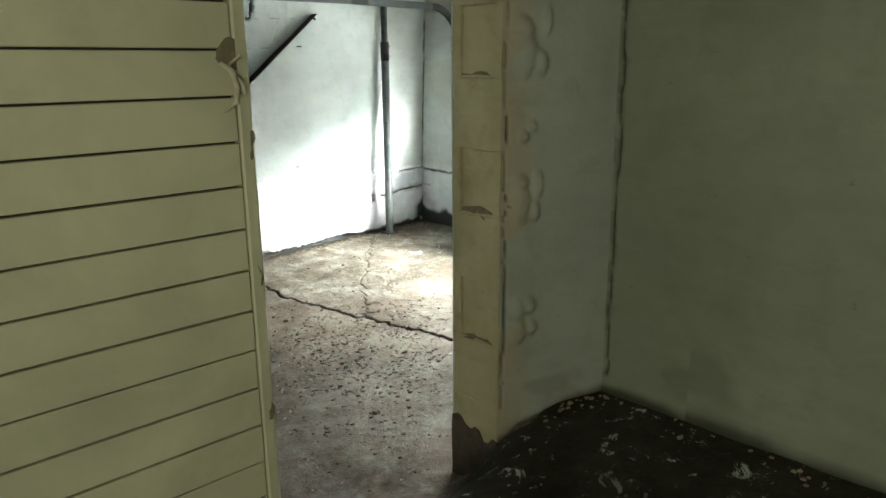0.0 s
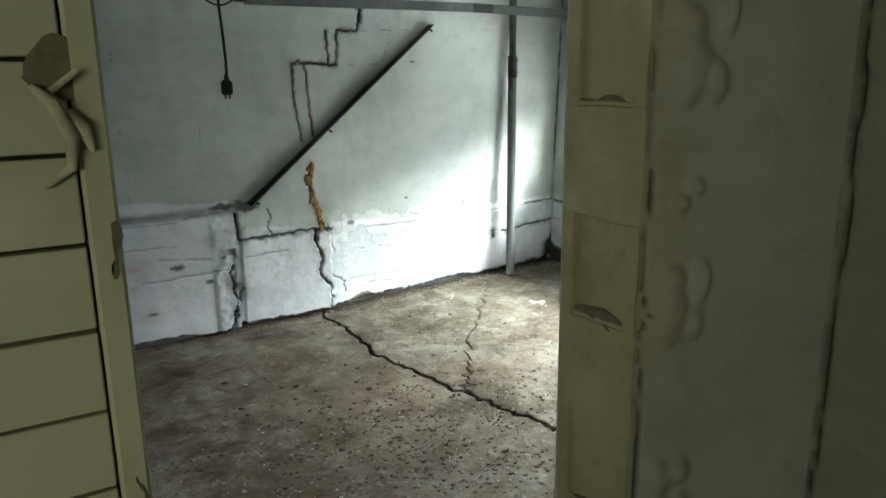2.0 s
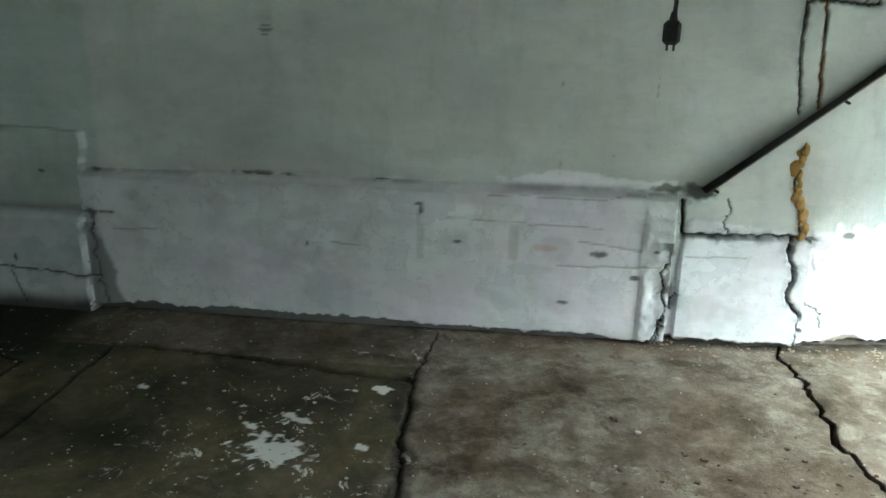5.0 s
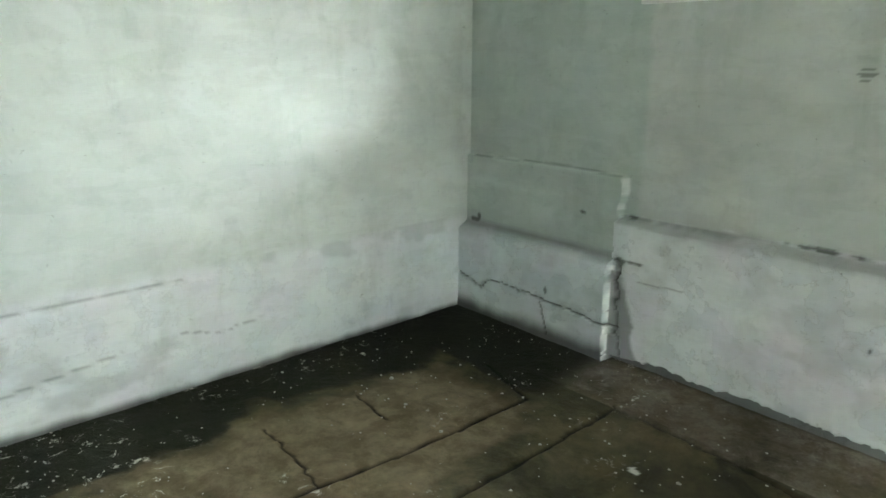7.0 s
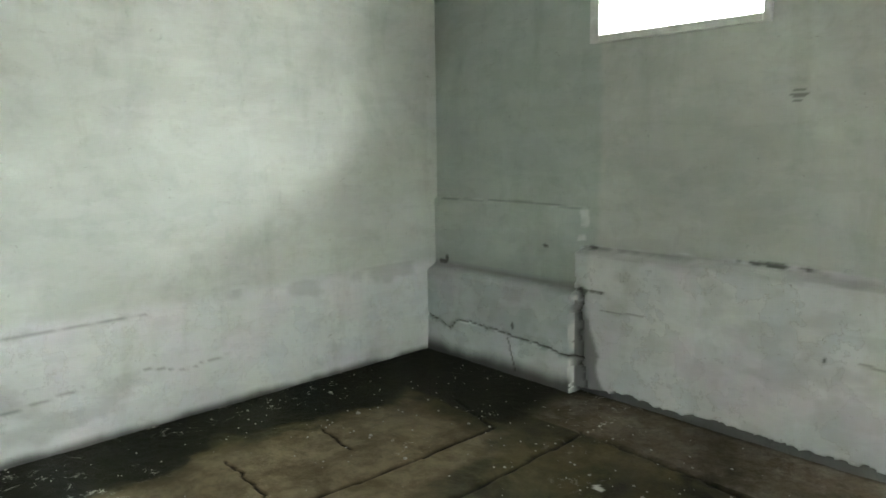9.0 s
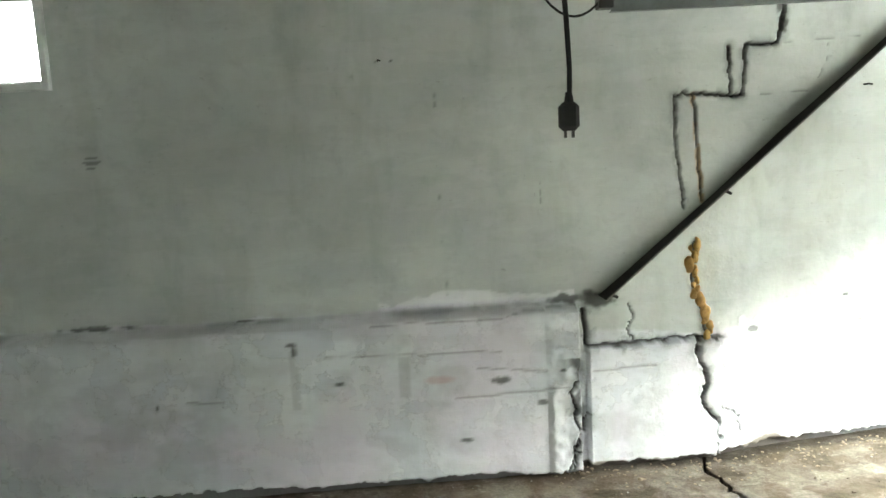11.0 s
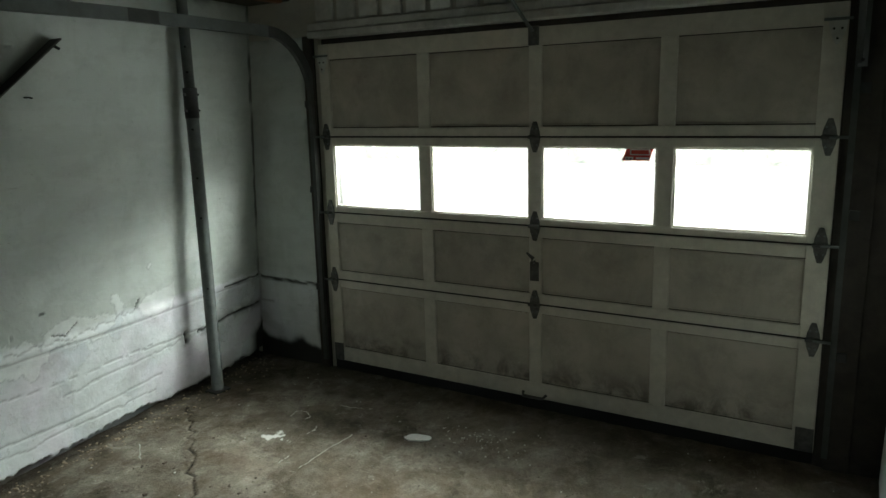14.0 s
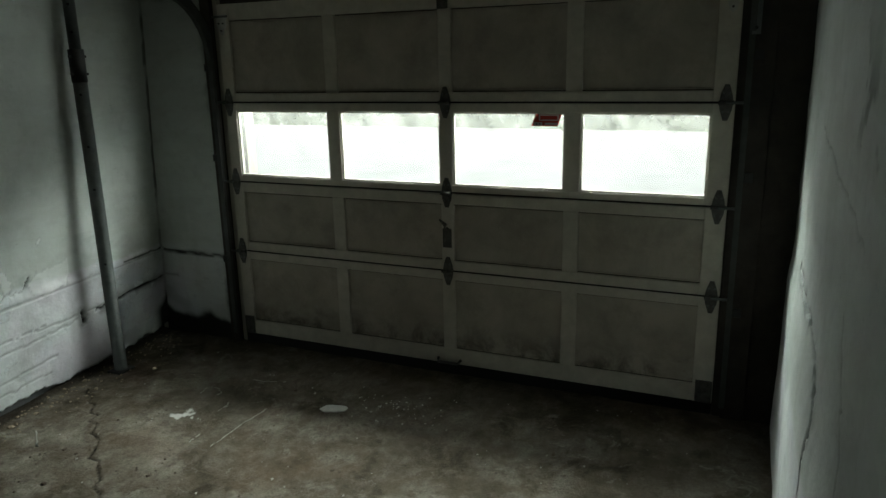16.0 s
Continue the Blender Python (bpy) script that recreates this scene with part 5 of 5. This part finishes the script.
for x, z in ((-1.52, 1.672), (-3.655, 1.86)):
    nail = new("nail")
    tagged(nail, "rusty bent nail sticking out of the painted block wall", "nail", "nails in the block wall")
    y = float(back_y(np.array(x), np.array(z)))
    part("shank", tube([(x, y + 0.02, z), (x, y - 0.035, z), (x + 0.012, y - 0.04, z - 0.004)], 0.004, 6), DARK_STEEL, nail)

SCRATCHES = [[(-1.087, -0.818), (-1.002, -0.818), (-0.885, -0.815), (-0.7, -0.826)], [(-0.452, -0.537), (-0.444, -0.629), (-0.406, -0.735)],
             [(-1.094, -0.702), (-1.016, -0.696)], [(-0.685, -0.409), (-0.633, -0.39), (-0.603, -0.406), (-0.605, -0.454), (-0.638, -0.501), (-0.675, -0.499)],
             [(-0.803, -0.622), (-0.75, -0.621), (-0.702, -0.603)], [(-1.268, 0.051), (-1.365, -0.094)]]


def scratch(line, seed):
    """A thin broken line of white paint dragged over the concrete."""
    r = random.Random(seed)
    pts = jag(line, 0.0025, seed, 7)
    bm = bmesh.new()
    last = None
    for i, (x, y) in enumerate(pts):
        a, b = pts[max(i - 1, 0)], pts[min(i + 1, len(pts) - 1)]
        d = Vector((b[0] - a[0], b[1] - a[1])).normalized()
        w = 0.0030 * r.uniform(0.5, 1.5)
        z = float(floor_place(np.array([x]), np.array([y]))[2][0]) + 0.0025
        now = [bm.verts.new((x - d.y * w, y + d.x * w, z)), bm.verts.new((x + d.y * w, y - d.x * w, z))]
        if last and r.random() > 0.08:
            bm.faces.new((last[0], last[1], now[1], now[0]))
        last = now
    bmesh.ops.solidify(bm, geom=bm.faces[:], thickness=0.0015)
    return bm


for n, line in enumerate(SCRATCHES):
    part("paint_scratch", scratch(line, 200 + n), CHIP_PALE, None, kind="stuff")

card = new("paint_scrap")
tagged(card, "oval white paint scrap lying on the concrete floor", "paint scrap")
bm = bmesh.new()
bmesh.ops.create_circle(bm, cap_ends=True, segments=20, radius=1, matrix=Matrix.Translation((-0.586, -1.143, 0.004)) @ pose(0, 0, 0, 0, 0, 20) @ Matrix.Diagonal((0.036, 0.066, 1, 1)))
ext = bmesh.ops.extrude_face_region(bm, geom=bm.faces[:])
for v in ext["geom"]:
    if isinstance(v, bmesh.types.BMVert):
        v.co.z += 0.005
for v in bm.verts:
    v.co.xy += 0.012 * Vector((noise.noise(v.co * 30), noise.noise(v.co * 30 + Vector((5, 5, 5)))))
bmesh.ops.recalc_face_normals(bm, faces=bm.faces[:])
part("scrap", bm, CHIP_WHITE, card)


def rubble(name, count, region, size, material, seed):
    """Loose chips scattered over the floor, one object."""
    r = random.Random(seed)
    bm = bmesh.new()
    verts, faces = [], []
    for _ in range(count):
        x, y = region(r)
        s = size * r.uniform(0.4, 1.6) * (1.8 if r.random() < 0.06 else 1)
        _, _, z = floor_place(np.array([x]), np.array([y]))
        a, flat = r.uniform(0, 6.28), r.uniform(0.2, 0.6)
        base = len(verts)
        k = 5
        for lvl, rr in ((-0.1, 1.0), (flat, 0.7)):
            for i in range(k):
                t = a + i * 2 * math.pi / k + r.uniform(-0.35, 0.35)
                q = s * rr * r.uniform(0.7, 1.2)
                verts.append((x + q * math.cos(t), y + 0.8 * q * math.sin(t), float(z[0]) + s * lvl * r.uniform(0.7, 1.2)))
        for i in range(k):
            faces.append((base + i, base + (i + 1) % k, base + k + (i + 1) % k, base + k + i))
        faces.append(tuple(base + k + i for i in range(k)))
    me = bpy.data.meshes.new(name)
    me.from_pydata(verts, [], faces)
    me.materials.append(material)
    bm.free()
    return tagged(new(name, me), kind="stuff")


def anywhere(r):
    return r.uniform(-7.0, -0.1), r.uniform(-3.0, 0.05)


def doorway(r):
    return r.gauss(-2.6, 0.5), r.gauss(-1.9, 0.45)


def by_wall(r):
    x = r.uniform(-3.0, -0.1)
    return x, float(back_y(np.array(x), np.array(0.0))) - abs(r.gauss(0.04, 0.10)) - 0.02


def near_foot(r):
    if r.random() < 0.5:
        f = r.random()
        return OPEN_R + 0.4 * f, -3.34 - 0.13 * f - abs(r.gauss(0, 0.04)) - 0.01
    return -2.53 - abs(r.gauss(0, 0.05)), r.uniform(-5.5, -3.5)


CLUMPS = [(-4.5, -0.8), (-4.7, -1.3), (-5.2, -0.5), (-6.1, -0.45), (-6.6, -1.2), (-6.5, -2.4), (-5.3, -1.6), (-4.3, -1.8)]


def by_door(r):
    return r.gauss(-0.46, 0.06), r.gauss(-1.40, 0.13)


def open_floor(r):
    return r.uniform(-1.9, -0.35), r.uniform(-2.8, -0.1)


def clumped(r):
    cx, cy = r.choice(CLUMPS)
    return min(max(r.gauss(cx, 0.32), -6.95), -3.9), min(r.gauss(cy, 0.25), 0.0)


rubble("floor_chips", 500, anywhere, 0.0042, CHIP_PALE, 1)
rubble("doorway_chips", 1500, doorway, 0.0078, CHIP_DARK, 2)
rubble("doorway_chips_pale", 500, doorway, 0.006, CHIP_PALE, 5)
rubble("wall_foot_rubble", 380, by_wall, 0.0065, CHIP_TAN, 3)
rubble("threshold_rubble", 80, near_foot, 0.009, CHIP_TAN, 4)
rubble("west_flakes", 380, clumped, 0.0055, CHIP_PALE, 6)
rubble("door_crumbs", 70, by_door, 0.005, CHIP_PALE, 7)
rubble("floor_crumbs", 420, open_floor, 0.0055, CHIP_DARK, 8)

# ---- outside ----
part("ground", box((0.26, -60, -0.3), (80, 60, -0.02)), DRIVE, kind="structure")
part("ground_north", box((-40, 0.86, -0.3), (0.26, 60, 1.2)), DRIVE, kind="structure")
part("ground_north", box((-40, 0.47, -0.3), (-3.01, 0.855, 1.2)), DRIVE, kind="structure")


def hedge():
    r = random.Random(31)
    bush = new("hedge")
    tagged(bush, "long grey-green hedge of small leaves beyond the drive", "hedge")
    verts, faces = [], []
    for _ in range(15000):
        y = r.uniform(-22, 14)
        top = 2.6 + 0.6 * noise.noise(Vector((y * 0.35, 2, 0))) + 0.4 * noise.noise(Vector((y * 1.3, 4, 0)))
        z = abs(r.random()) ** 0.8 * top
        x = 15 + r.gauss(0, 0.45) + 0.5 * noise.noise(Vector((y * 0.8, z, 1)))
        s = r.uniform(0.05, 0.12)
        a, b = Vector(noise.random_unit_vector()) * s, Vector(noise.random_unit_vector()) * s
        n0 = len(verts)
        c = Vector((x, y, z))
        verts += [c - a, c + b, c + a, c - b]
        faces.append((n0, n0 + 1, n0 + 2, n0 + 3))
    me = bpy.data.meshes.new("leaves")
    me.from_pydata(verts, [], faces)
    me.materials.append(LEAF)
    ob = new("leaves", me)
    ob.parent = bush
    tagged(ob, kind="stuff")
    part("stem_core", box((14.8, -22, -0.05), (15.2, 14, 1.7)), LEAF, bush)


hedge()
